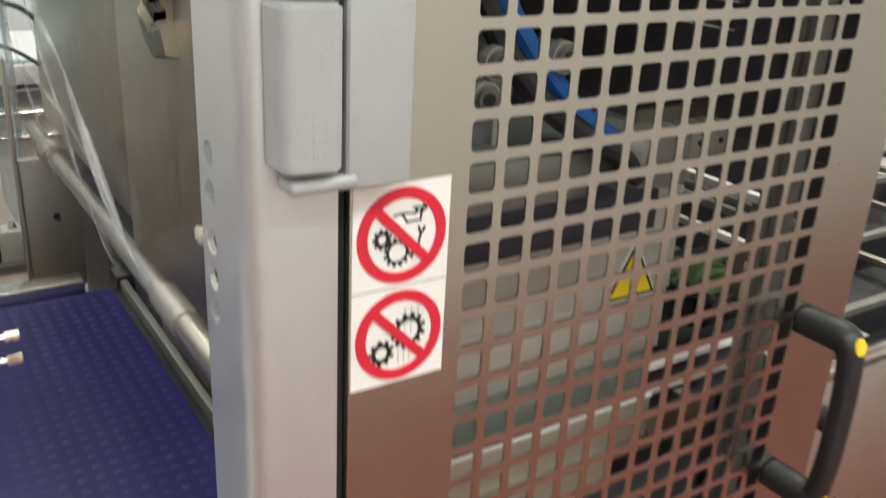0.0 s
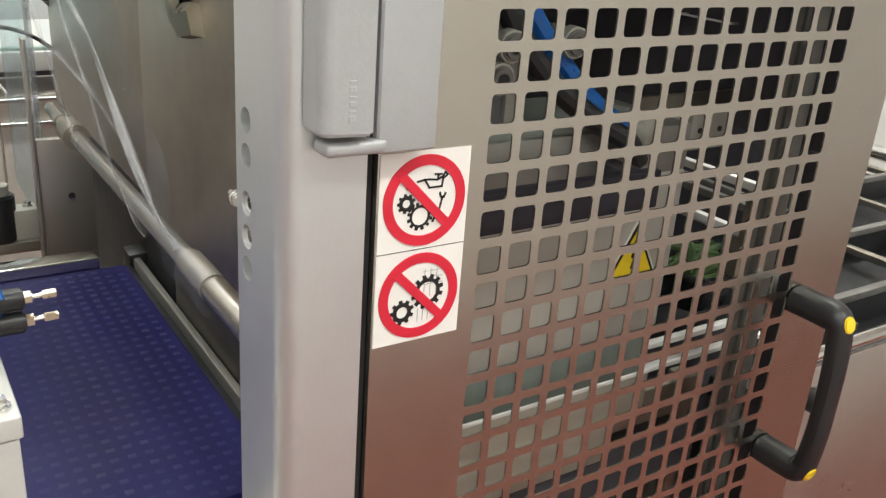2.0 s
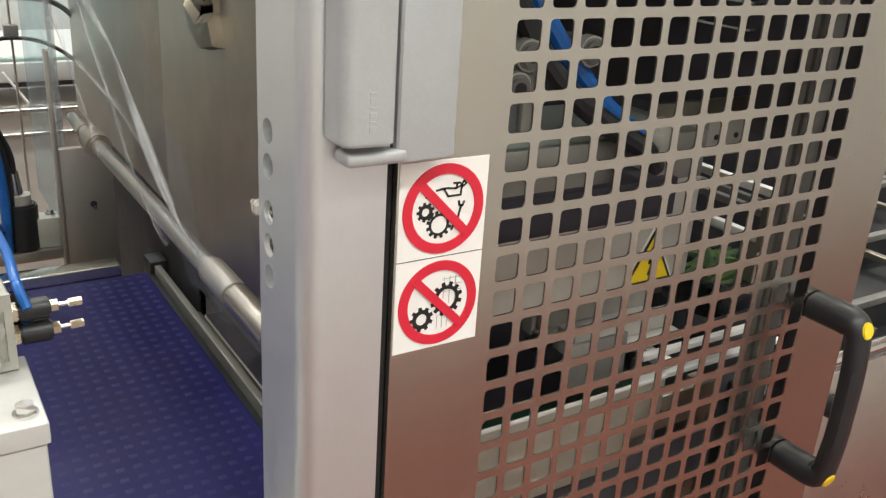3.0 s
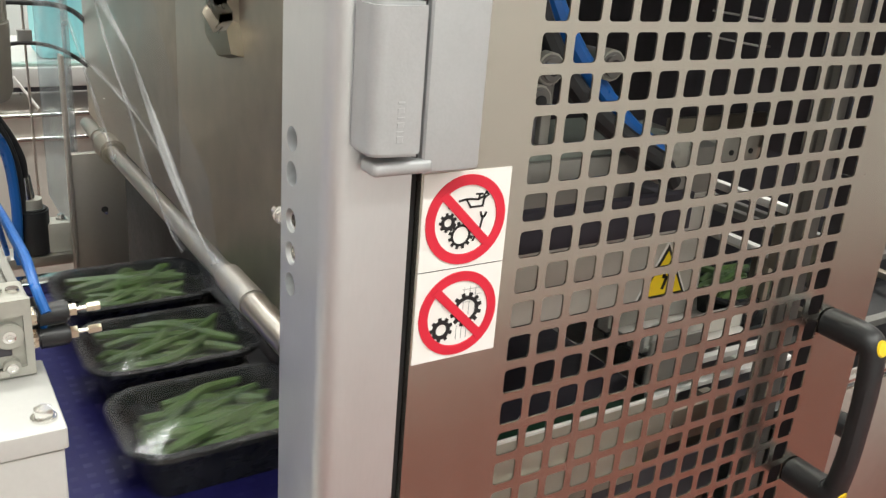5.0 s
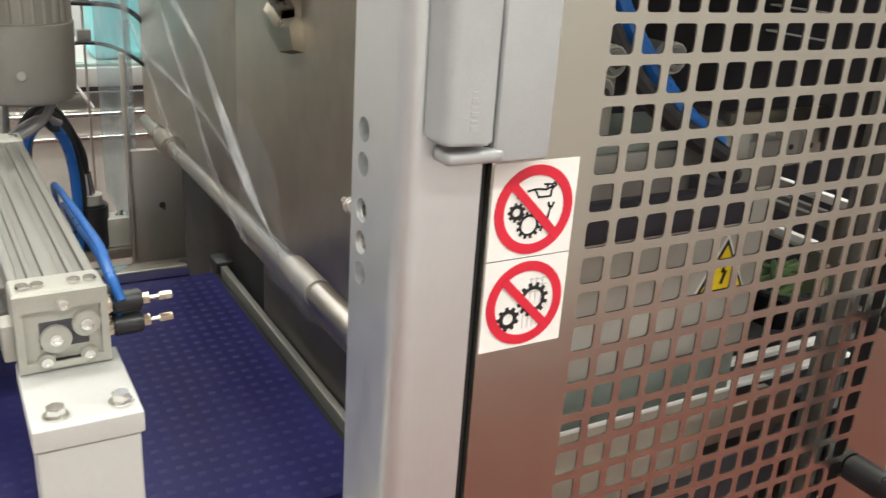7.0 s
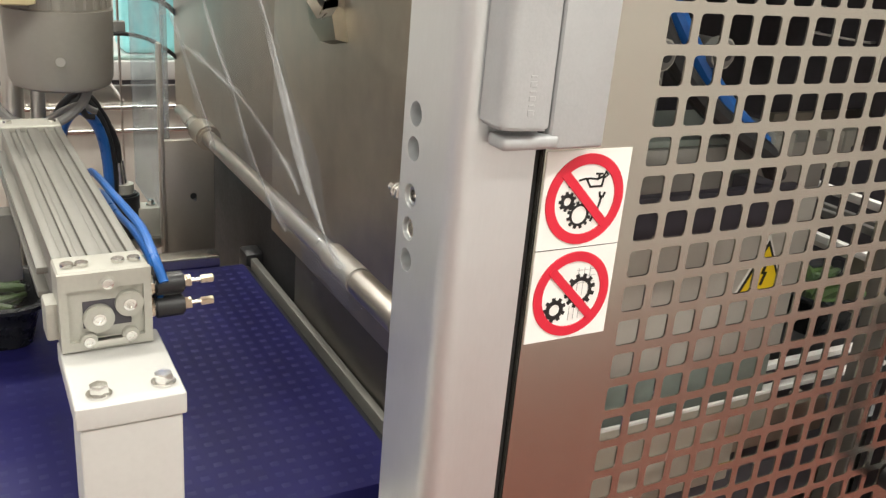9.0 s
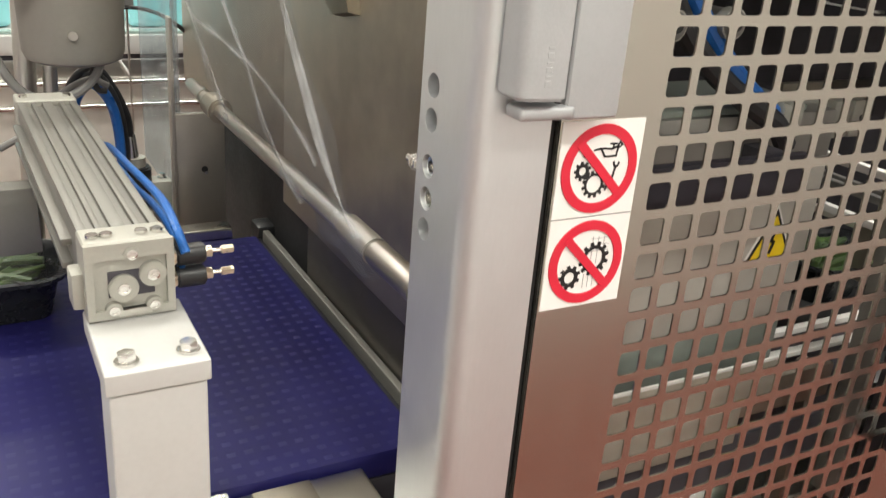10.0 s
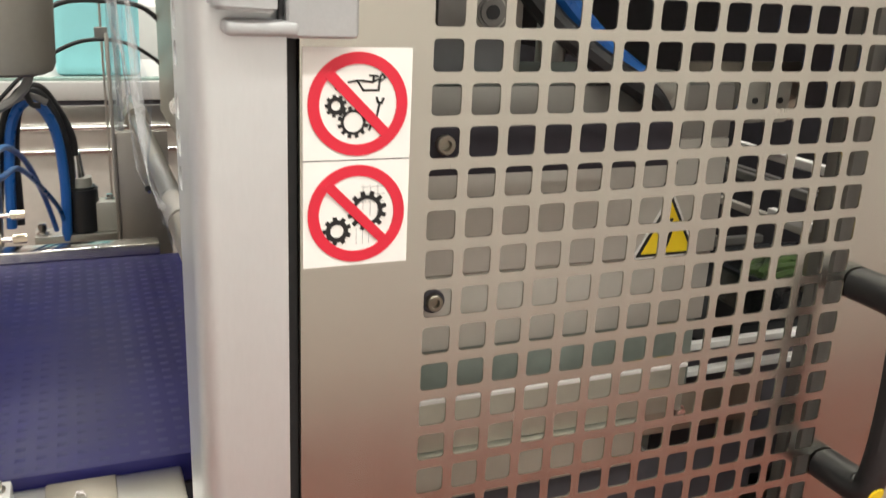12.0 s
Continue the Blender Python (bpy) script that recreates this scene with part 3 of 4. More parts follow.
def upper_tool():
    ut = thing("upper_sealing_tool", 0.155, 0.085, 1.158, "grey upper sealing tool carrying a warning sticker", "tool")
    part("plate", box(-0.135, 0.150, 0, 0.30, 0, 0.078, 0.0012), TOOL_GREY, ut)
    # Same metal as the plate; the darker grey paints shade above the bar.
    part("beam", box(-0.135, 0.150, 0.001, 0.085, 0.0782, 0.1125, 0.0012), TOOL_MID, ut)
    part("top_strip", box(-0.135, 0.120, 0.004, 0.085, 0.1128, 0.1175, 0.001), TEAL, ut, "dark teal strip along the top")
    part("cross_bar", box(-0.130, 0.080, -0.041, -0.033, 0.0715, 0.0970, 0.0010), SLOT_BLACK, ut, "black bar across the front")
    part("bar_stay", box(-0.128, -0.112, -0.0328, -0.0005, 0.074, 0.094, 0.001), DARK, ut)
    part("bar_stay", box(0.060, 0.076, -0.0328, -0.0005, 0.074, 0.094, 0.001), DARK, ut)
    for x in (-0.10, 0.10):
        part("column", rod((x, 0.16, 0.055), (x, 0.16, 0.25), 0.012), STEEL, ut)
    part("lift_plate", box(-0.13, 0.19, 0.12, 0.28, 0.25, 0.27, 0.002), DARK, ut)
    socket_screw("cover_screw", (-0.0695, -0.041, 0.0885), (0, -1, 0), 0.0052, 0.004, ut, STEEL_DULL)
    warning_sign(0.2645, 0.0848, 1.1790)
    ai = thing("air_manifold", 0.118, 0.082, 1.30, "worn grey air manifold with round fittings", "manifold")
    part("block", box(-0.024, 0.020, 0.0, 0.024, 0.002, 0.030, 0.003), MANIFOLD, ai)
    for x, z in ((0.013, 0.031), (0.006, 0.012), (0.061, 0.032)):
        f = part("fitting", rod((x, 0.024, z), (x, -0.006, z), 0.0085, n=24, bevel=0.0016), MANIFOLD, ai, "nickel push-in fitting")
        part("socket", rod((x, -0.005, z), (x, -0.0068, z), 0.0040, n=20), BLACK, f)
        part("release_ring", rod((x, 0.004, z), (x, -0.0035, z), 0.0100, n=12), ALU_CAST, f)
    bh = thing("blue_air_hose", 0.2, 0.1, 1.27, "thick blue air hose looping into a fitting", "hose")
    part("hose", tube([(-0.064, 0.02, 0.15), (-0.056, 0.0, 0.100), (-0.042, -0.008, 0.072), (-0.016, -0.012, 0.042), (0.010, -0.014, 0.019), (0.037, -0.015, 0.002)], 0.0066), BLUE_HOSE, bh)
    part("fitting", rod((0.036, -0.015, 0.002), (0.052, -0.012, -0.003), 0.0095, n=20, bevel=0.001), ALU_CAST, bh, "nickel push-in fitting")
    part("fitting_body", box(0.052, 0.068, -0.016, 0.006, -0.016, 0.008, 0.003), ALU_CAST, bh)
    kh = thing("black_hose", 0.185, 0.088, 1.27, "thick black hose beside the air cylinder", "hose")
    part("hose", tube([(-0.075, 0.03, 0.18), (-0.062, 0.012, 0.115), (-0.046, 0.002, 0.072), (-0.022, -0.006, 0.040), (0.010, -0.012, 0.016), (0.042, -0.016, -0.002), (0.058, -0.014, -0.018)], 0.0075), BLACK_CABLE, kh)
    sp = thing("mounting_sheet", 0.075, 0.110, 1.268, "slate-grey mounting sheet behind the hoses", "plate")
    part("sheet", box(-0.06, 0.075, 0, 0.004, 0.0, 0.26, 0.001), SLATE, sp)
    part("edge", box(0.075, 0.083, -0.004, 0.006, 0.0, 0.26, 0.001), TOOL_GREY, sp)
    for x, z in ((-0.02, 0.035), (0.03, 0.09), (-0.02, 0.12)):
        hex_bolt("sheet_bolt", x, 0, z, 0.005, 0.006, sp, "-y")
    # White rods paint two reflected light streaks; the stubs are added to hold them.
    for z in (1.331, 1.352):
        sr = thing("light_streak", 0.400, 0.14, z, "thin white rod standing in for a reflected streak of light", "wire", "guide wires")
        part("wire", rod((-0.004, 0, 0), (-0.004, 0.06, 0), 0.0009, n=8), FLIGHT_WHITE, sr)
        for y in (0.003, 0.057):
            part("stub", rod((-0.004, y, 0), (0.0052, y, 0), 0.0011, n=8), STEEL, sr)
    vb = thing("valve_bracket", 0.315, 0.11, 1.250, "small grey valve blocks on a bracket", "bracket")
    for x in (0.0, 0.028, 0.05):
        b = part("valve", box(x - 0.01, x + 0.01, 0, 0.02, -0.01, 0.02, 0.003), ALU_CAST, vb)
        part("bore", rod((x, -0.001, 0.006), (x, 0.004, 0.006), 0.0022, n=16), BLACK, b)
    part("mount", box(-0.02, 0.09, 0.02, 0.026, -0.012, 0.03, 0.001), STEEL_DULL, vb)


def lower_tool():
    lt = thing("lower_sealing_tool", 0.155, 0.087, 0.992, "grey lower sealing tool that rises against the upper one", "tool")
    part("plate", box(-0.135, 0.150, 0, 0.29, 0.116, 0.165, 0.0015), TOOL_GREY, lt)
    part("gasket", box(-0.133, 0.148, 0.004, 0.28, 0.058, 0.1155, 0.002), TEAL, lt, "teal-grey rubber gasket")
    for x in (-0.10, 0.10):
        part("guide", rod((x, 0.14, -0.12), (x, 0.14, 0.098), 0.011), STEEL, lt)
    part("green_seal", box(-0.128, 0.143, 0.010, 0.028, 0.1652, 0.1675, 0.0006), GREEN_SEAL, lt, "dark green seal along the top")
    # Flat black sheet paints the shade of the cavities and tool top.
    part("cavity_shade", box(-0.1348, 0.145, 0.0285, 0.285, 0.1652, 0.1670, 0.0006), SLOT_BLACK, lt, "flat black sheet painting the dark of the tray cavities")
    # Added sheet; its dark colour stands in for the dim exit under the panel.
    part("end_sheet", box(-0.1385, -0.1355, 0.0, 0.30, 0.040, 0.164, 0.0006), STEEL_DARK, lt, "dark sheet added to darken the left end of the tool")
    part("washer", rod((-0.055, 0.0, 0.150), (-0.055, -0.002, 0.150), 0.0075, n=24), DARK, lt)
    socket_screw("tool_bolt", (-0.055, -0.002, 0.150), (0, -1, 0), 0.0052, 0.004, lt, STEEL_DULL)
    return lt


def rails():
    """Fixed rails and ledges below the tools."""
    fr = thing("front_rail", 0.15, 0.06, 0.90, "stainless guide rail with bright edge under the tools", "rail")
    part("rail", box(-0.14, 0.125, 0, 0.003, 0.155, 0.187, 0.0008), TOOL_LIGHT, fr)
    part("bright_edge", box(-0.14, 0.125, -0.0012, 0.0010, 0.1873, 0.1898, 0.0004), FLIGHT_WHITE, fr)
    part("ledge", box(-0.14, 0.090, -0.004, 0.002, 0.122, 0.154, 0.001), TOOL_LIGHT, fr)
    part("skirt", box(-0.14, 0.20, 0.004, 0.008, 0.075, 0.120, 0.001), DARK, fr)
    part("bracket", box(0.085, 0.20, 0.006, 0.012, 0.135, 0.165, 0.001), STEEL_DULL, fr)
    hex_bolt("rail_bolt", 0.128, 0.006, 0.150, 0.004, 0.004, fr, "-y")
    for x in (-0.10, 0.19):
        part("stay", box(x - 0.006, x + 0.006, 0.012, 0.03, 0.02, 0.16, 0.001), STEEL_DULL, fr)
    cr = thing("chain_rail", 0.36, 0.10, 0.90, "bright chain guide rail along the infeed", "rail")
    # White colour puts the brightness of lit steel into both rails.
    part("upper_rail", box(-0.068, 0.10, 0, 0.007, 0.176, 0.1812, 0.001), FLIGHT_WHITE, cr)
    part("lower_rail", box(-0.075, 0.10, -0.006, 0.002, 0.1585, 0.1630, 0.001), FLIGHT_WHITE, cr)
    part("web", box(-0.065, 0.10, 0.012, 0.016, 0.05, 0.172, 0.001), DARK, cr)
    for x, y0, y1, z in ((0.411, 0.088, 0.205, 1.201), (0.44, 0.125, 0.185, 1.147), (0.50, 0.16, 0.44, 1.12), (0.455, 0.11, 0.30, 1.165), (0.52, 0.12, 0.34, 1.150)):
        fl = thing("cross_flight", x, y0, z, "pale crossbar that carries trays into the machine", "bar", "tray flights")
        part("bar", box(0, 0.008, 0, y1 - y0, 0, 0.007, 0.001), FLIGHT_WHITE if x < 0.45 else STEEL_SATIN if x == 0.50 else MANIFOLD, fl)
        part("stem", box(0.002, 0.008, 0.0, 0.02, -0.05, 0, 0.001), STEEL_DULL, fl)


def tray_gripper():
    """Arms that swing in under the opened tool and shove the trays on."""
    gp = thing("tray_gripper", 0.50, 0.09, 1.085, "pale aluminium gripper rails that shift the trays", "gripper")
    part("front_plate", box(0.0, 0.060, 0.0, 0.004, -0.013, 0.030, 0.0015), TOOL_MID, gp, "grey front plate")
    for y, x0, x1 in ((0.037, 0.040, 0.150), (0.078, 0.036, 0.160)):
        part("rail_web", box(x0, x1, y, y + 0.004, 0.0005, 0.020, 0.001), TOOL_GREY, gp)
        part("rail_flange", box(x0 - 0.004, x1, y - 0.013, y + 0.004, -0.006, 0.0, 0.001), GRIP_PALE, gp, "pale lower flange")
        part("finger", box(x0 - 0.020, x0 - 0.0045, y - 0.020, y - 0.008, -0.006, 0.004, 0.002), BLACK, gp, "dark rubber-tipped finger")
        part("end_block", box(x0 - 0.004, x0 + 0.010, y + 0.0045, y + 0.018, -0.006, 0.016, 0.0015), GRIP_PALE, gp)
    for x in (0.052, 0.110):
        part("cross_arm", box(x, x + 0.010, 0.0045, 0.076, -0.018, -0.009, 0.001), GRIP_PALE, gp)
    return gp


def infeed():
    """The section beyond the door: skirt panel, rounded rail, dark tray bed."""
    sk = thing("infeed_cabinet", 0.8, 0.05, 0.12, "stainless infeed side panel under a rounded bright rail", "frame")
    part("panel", box(-0.39, 0.9, 0, 0.004, 0, 0.925, 0.001), STEEL, sk)
    part("top_rail", rod((-0.395, 0.006, 0.934), (0.9, 0.006, 0.934), 0.006, n=20), STEEL_BRIGHT, sk)
    part("knob", rod((-0.318, -0.014, 0.893), (-0.318, 0, 0.893), 0.011, n=24, bevel=0.002), BLACK, sk, "black round knob")
    for x in (-0.35, 0.85):
        part("leg", box(x - 0.02, x + 0.02, 0.01, 0.05, -0.12, 0, 0.003), STEEL, sk)
    wg = thing("infeed_guard", 1.5, 0.66, 0, "tall white hygiene guard beyond the infeed bed", "guard")
    part("panel", box(-0.60, 0.60, 0, 0.012, 0.10, 1.55, 0.003), WALL_WHITE, wg)
    part("cap_rail", rod((-0.60, 0.006, 1.556), (0.60, 0.006, 1.556), 0.010, n=16), STEEL_BRIGHT, wg)
    for x in (-0.55, 0.55):
        part("foot", box(x - 0.03, x + 0.03, -0.03, 0.042, 0, 0.099, 0.003), STEEL, wg)
    bed = thing("infeed_bed", 0.8, 0.32, 1.0, "dark infeed bed with steel guide bars", "conveyor")
    part("bed", box(-0.38, 0.42, -0.24, 0.3, 0, 0.02, 0.002), BLACK, bed)
    part("end_roller", rod((0.43, -0.23, 0.056), (0.43, 0.29, 0.056), 0.012, n=20), STEEL_BRIGHT, bed)
    for y in (-0.20, -0.08, 0.06, 0.2):
        part("guide_bar", box(-0.36, 0.418, y - 0.005, y + 0.005, 0.052, 0.060, 0.001), MANIFOLD, bed)
        part("divider", box(-0.36, 0.418, y - 0.002, y + 0.002, 0.02, 0.0515, 0.0005), BLACK, bed)
    for x in (-0.2, 0.0, 0.2, 0.38):
        part("cross_bar", box(x - 0.006, x + 0.006, -0.23, 0.29, 0.036, 0.044, 0.001), STEEL_DULL, bed)


# ---- the outfeed conveyor ----
BELT_Z = 1.055


def conveyor():
    cv = thing("outfeed_conveyor", -0.5, 0.35, 0.9, "blue textured conveyor belt between steel side rails", "conveyor")
    o = Matrix.Translation((0.5, -0.35, -0.9))
    part("belt", box(-1.6, -0.002, 0.103, 0.487, BELT_Z - 0.02, BELT_Z, 0.003), BELT, cv, "blue embossed conveyor belt").matrix_basis = o
    verts, faces = [], []
    for i in range(46):
        for k in range(31):
            cx, cy = -0.012 - 0.0112 * i, 0.110 + 0.0122 * k
            b = len(verts)
            for r, z in ((0.0034, -0.00004), (0.0024, 0.00003)):
                verts += [(cx + sx * r, cy + sy * r * 0.8, BELT_Z + z) for sx, sy in ((1, 1), (-1, 1), (-1, -1), (1, -1))]
            faces += [(b + a, b + (a + 1) % 4, b + 4 + (a + 1) % 4, b + 4 + a) for a in range(4)]
            faces.append((b + 4, b + 5, b + 6, b + 7))
    me = bpy.data.meshes.new("belt_embossing")
    me.from_pydata(verts, [], faces)
    bm = bmesh.new()
    bm.from_mesh(me)
    bpy.data.meshes.remove(me)
    nubs = part("belt_embossing", bm, BELT, cv, "rows of small flat pads on the belt")
    nubs.matrix_basis = o
    tagged(nubs, "rows of small flat pads on the belt", kind="stuff")
    part("side_rail", box(-1.6, -0.049, 0.056, 0.1005, 0.90, BELT_Z - 0.006, 0.002), STEEL, cv).matrix_basis = o
    part("rail_lip", box(-1.6, -0.049, 0.046, 0.056, 1.010, BELT_Z - 0.016, 0.003, 3), STEEL_BRIGHT, cv).matrix_basis = o
    part("side_rail", box(-1.6, -0.025, 0.489, 0.512, 0.90, BELT_Z + 0.010, 0.002), STEEL_BRIGHT, cv).matrix_basis = o
    part("bed", box(-1.6, -0.01, 0.105, 0.485, 0.90, BELT_Z - 0.022, 0), DARK, cv).matrix_basis = o
    pl = part("joint_plate", box(-0.122, -0.085, 0.058, 0.0985, 0.99, BELT_Z - 0.004, 0.001), STEEL_DULL, cv)
    pl.matrix_basis = o
    hex_bolt("plate_bolt", -0.104, 0.080, BELT_Z - 0.004, 0.0025, 0.003, pl)
    for x in (-0.25, -1.4):
        for y in (0.13, 0.47):
            part("leg", box(x - 0.02, x + 0.02, y - 0.02, y + 0.02, 0.0, 0.90, 0.002), STEEL, cv).matrix_basis = o
    tb = thing("transfer_bar", 0.0265, 0.35, 1.036, "twin grey bars bridging machine and belt", "bar")
    part("bar", box(-0.0178, -0.0112, -0.21, 0.150, 0.002, 0.0183, 0.0012), ALU, tb, "grey edge rail beside the belt")
    part("rail_foot", box(-0.0110, -0.0105, -0.21, 0.150, -0.02, 0.016, 0.0002), BLACK, tb)
    part("bar", rod((0.016, -0.21, 0.014), (0.016, 0.155, 0.014), 0.007), DARK, tb)
    for y in (-0.20, 0.15):
        part("end_block", box(-0.012, 0.03, y - 0.012, y + 0.012, -0.05, 0.0, 0.002), BLACK, tb)
    part("bearer", box(0.008, 0.028, -0.3, 0.16, -0.115, -0.05, 0.002), DARK, tb)
    # Black block paints the dark gap between belt and rail.
    part("gap_shade", box(-0.0282, -0.0180, -0.24, 0.155, -0.03, 0.008, 0.001), BLACK, tb)
    part("sprocket_cover", box(-0.02, 0.012, 0.160, 0.19, -0.02, 0.018, 0.006), BLACK, tb)


def bracket_plate():
    bp = thing("mounting_plate", -0.03, 0.595, 1.015, "upright grey steel plate with drilled holes", "plate")
    part("plate", box(-0.0255, 0.0265, 0, 0.010, 0, 0.140, 0.0012), STEEL_PLATE, bp)
    part("edge_flange", box(-0.0295, -0.0258, -0.004, 0.010, 0, 0.240, 0.001), STEEL_PLATE, bp)
    for x, z in ((0.004, 0.0785),):
        part("drilled_hole", rod((x, -0.0004, z), (x, 0.002, z), 0.0035, n=18), BLACK, bp)
    part("screw", rod((0.005, -0.003, 0.0755), (0.005, 0, 0.0755), 0.0018, n=12), STEEL_BRIGHT, bp)


def film_rod():
    fr = thing("film_rod", -0.0395, 0.28, 1.1915, "steel film guide rod with a collar", "rod")
    part("bar", rod((0, -0.195, 0), (0, 0.25, -0.003), 0.0066, n=24), STEEL_ROD, fr)
    part("sleeve", rod((0, -0.165, 0), (0, -0.120, 0), 0.0088, n=24, bevel=0.001), STEEL_PLATE, fr)
    part("end_sleeve", rod((0, -0.2248, 0), (0, -0.1656, 0), 0.0084, n=24, bevel=0.001), STEEL_ROD, fr)
    part("collar", rod((0, 0.19, -0.003), (0, 0.225, -0.003), 0.0115, n=24, bevel=0.002), STEEL_DULL, fr)
    part("tip", rod((0, 0.25, -0.003), (0, 0.309, -0.003), 0.0075, 0.006, n=20), STEEL_ROD, fr)


def ribbon(points, w, seed):
    """A gathered strand of film: a folded strip along a run in a plane of x."""
    rnd = random.Random(seed)
    run = curve_points(points, 10)
    bm = bmesh.new()
    rows = []
    cols = 7
    for i, c in enumerate(run):
        d = (run[min(i + 1, len(run) - 1)] - run[max(i - 1, 0)]).normalized()
        side = d.cross(Vector((1, 0, 0))).normalized()
        k = w * (0.55 + 0.45 * math.sin(i * 0.35 + seed) ** 2)
        rows.append([bm.verts.new(c + side * k * (j / (cols - 1) - 0.5) + Vector((0.0010 * math.sin(j * 1.1 + i * 0.21 + seed), 0, 0))) for j in range(cols)])
    for a, b in zip(rows, rows[1:]):
        for j in range(cols - 1):
            bm.faces.new((a[j], a[j + 1], b[j + 1], b[j]))
    return bm


def film():
    fm = thing("film_web", -0.055, 0.28, 1.21, "torn clear plastic film hanging in strands from the rod", "film")
    o = Matrix.Translation((0.055, -0.28, -1.21))
    x = -0.056
    strands = [
        ([(x, 0.52, 1.40), (x, 0.428, 1.325), (x, 0.372, 1.284), (x, 0.332, 1.263), (x, 0.286, 1.229), (x, 0.228, 1.2005), (x + 0.004, 0.214, 1.190)], 0.0085),
        ([(x, 0.66, 1.33), (x, 0.567, 1.298), (x, 0.510, 1.272), (x, 0.45, 1.240), (x, 0.385, 1.204)], 0.012),
        ([(x, 0.500, 1.270), (x, 0.425, 1.268), (x, 0.332, 1.263)], 0.0055),
        ([(x, 0.332, 1.264), (x, 0.290, 1.258), (x, 0.245, 1.250), (x, 0.205, 1.240), (x, 0.178, 1.228)], 0.0065),
    ]
    for k, (pts, w) in enumerate(strands):
        part("strand", ribbon(pts, w * 1.3, k + 3), FILM_FOLD, fm, "gathered milky strand of film").matrix_basis = o
        part("crease", tube([Vector(p) + Vector((-0.001, -0.5 * w, 0.15 * w)) for p in pts], 0.00045, 6, 10), FILM_CREASE, fm, "bright folded edge of film").matrix_basis = o
    # the long fold that slides along the rod as the film is drawn on
    fold = thing("film_fold", -0.056, 0.16, 1.20, "long tight fold of clear film running down to the rod", "film")
    line = [(0, 0.40, 0.235), (0, 0.300, 0.178), (0, 0.224, 0.127), (0, 0.1513, 0.1014), (0, 0.085, 0.0647), (0, 0.038, 0.0361), (0, -0.001, 0.0193), (0.006, -0.012, 0.006)]
    part("crease", tube(line, 0.0006, 8, 10), FILM_CREASE, fold, "bright folded edge of film")
    bm = bmesh.new()
    edge = curve_points(line, 8)
    rows = []
    for i, c in enumerate(edge):
        w = 0.036 * (1 - i / len(edge)) ** 0.8 + 0.002
        rows.append([bm.verts.new(c + Vector((0.003 * math.sin(3.1 * j + i * 0.13), w * j / 3, 0.15 * w * j / 3))) for j in range(4)])
    for a, b in zip(rows, rows[1:]):
        for j in range(3):
            bm.faces.new((a[j], a[j + 1], b[j + 1], b[j]))
    part("band", bm, FILM_FOLD, fold, "milky doubled band of film")
    bm = bmesh.new()
    nu, nv = 26, 26
    grid = []
    for i in range(nu + 1):
        row = []
        for j in range(nv + 1):
            u, v = i / nu, j / nv
            y = (0.11 + 0.36 * u) * (1 - v) + (0.40 + 0.33 * u) * v
            z = 1.207 + 0.245 * v
            n = noise.noise(Vector((y * 22, z * 22, 0.5)))
            row.append(bm.verts.new((x + 0.004 + 0.006 * n, y, z)))
        grid.append(row)
    for i in range(nu):
        for j in range(nv):
            bm.faces.new((grid[i][j], grid[i + 1][j], grid[i + 1][j + 1], grid[i][j + 1]))
    part("sheet", bm, FILM, fm, "thin clear film").matrix_basis = o
    bm = bmesh.new()
    rows = []
    for i in range(15):
        y = 0.095 + 0.0115 * i
        r = 0.0078 + 0.0012 * math.sin(i * 1.3)
        rows.append([bm.verts.new((-0.0395 + r * math.cos(a) - 0.001, y + 0.02, 1.191 + r * math.sin(a) - (0.010 if 3.8 < a < 5.2 and i < 8 else 0))) for a in (radians(60 + 300 * k / 14) for k in range(15))])
    for a, b in zip(rows, rows[1:]):
        for j in range(14):
            bm.faces.new((a[j], a[j + 1], b[j + 1], b[j]))
    part("wrap", bm, FILM, fm, "film wrapped round the rod").matrix_basis = o
    gs = thing("guard_sheet", -0.048, 0.62, 1.045, "clear plastic guard sheet beside the plate", "guard")
    part("sheet", box(-0.0015, 0.0015, 0.0045, 0.195, 0, 0.50, 0.0004), GUARD, gs)
    part("edge_bar", box(-0.003, 0.003, -0.004, 0.004, 0, 0.50, 0.0008), EDGE_CLEAR, gs, "milky clear edge bar")
    return fold


# ---- the pushing cylinder over the belt ----
def pillar():
    pl = thing("cylinder_pillar", -0.178, 0.098, 0.90, "white coated square pillar with a bolted top plate", "pillar")
    part("column", box(-0.0240, 0.0240, -0.0345, -0.002, 0.149, 0.2565, 0.002, 3), PAINT_WHITE, pl)
    top = part("top_plate", box(-0.0258, 0.0258, -0.0365, 0.038, 0.2572, 0.2695, 0.0016, 3), PAINT_WHITE, pl)
    for x, y in ((-0.0135, -0.026), (0.0170, -0.024)):
        hex_bolt("hex_bolt", x, y, 0.2695, 0.0047, 0.0058, top)
    ft = part("foot_block", box(0.0245, 0.0405, -0.026, -0.004, 0.149, 0.160, 0.002), PAINT_WHITE, pl)
    hex_bolt("hex_bolt", 0.033, -0.014, 0.160, 0.004, 0.005, ft)


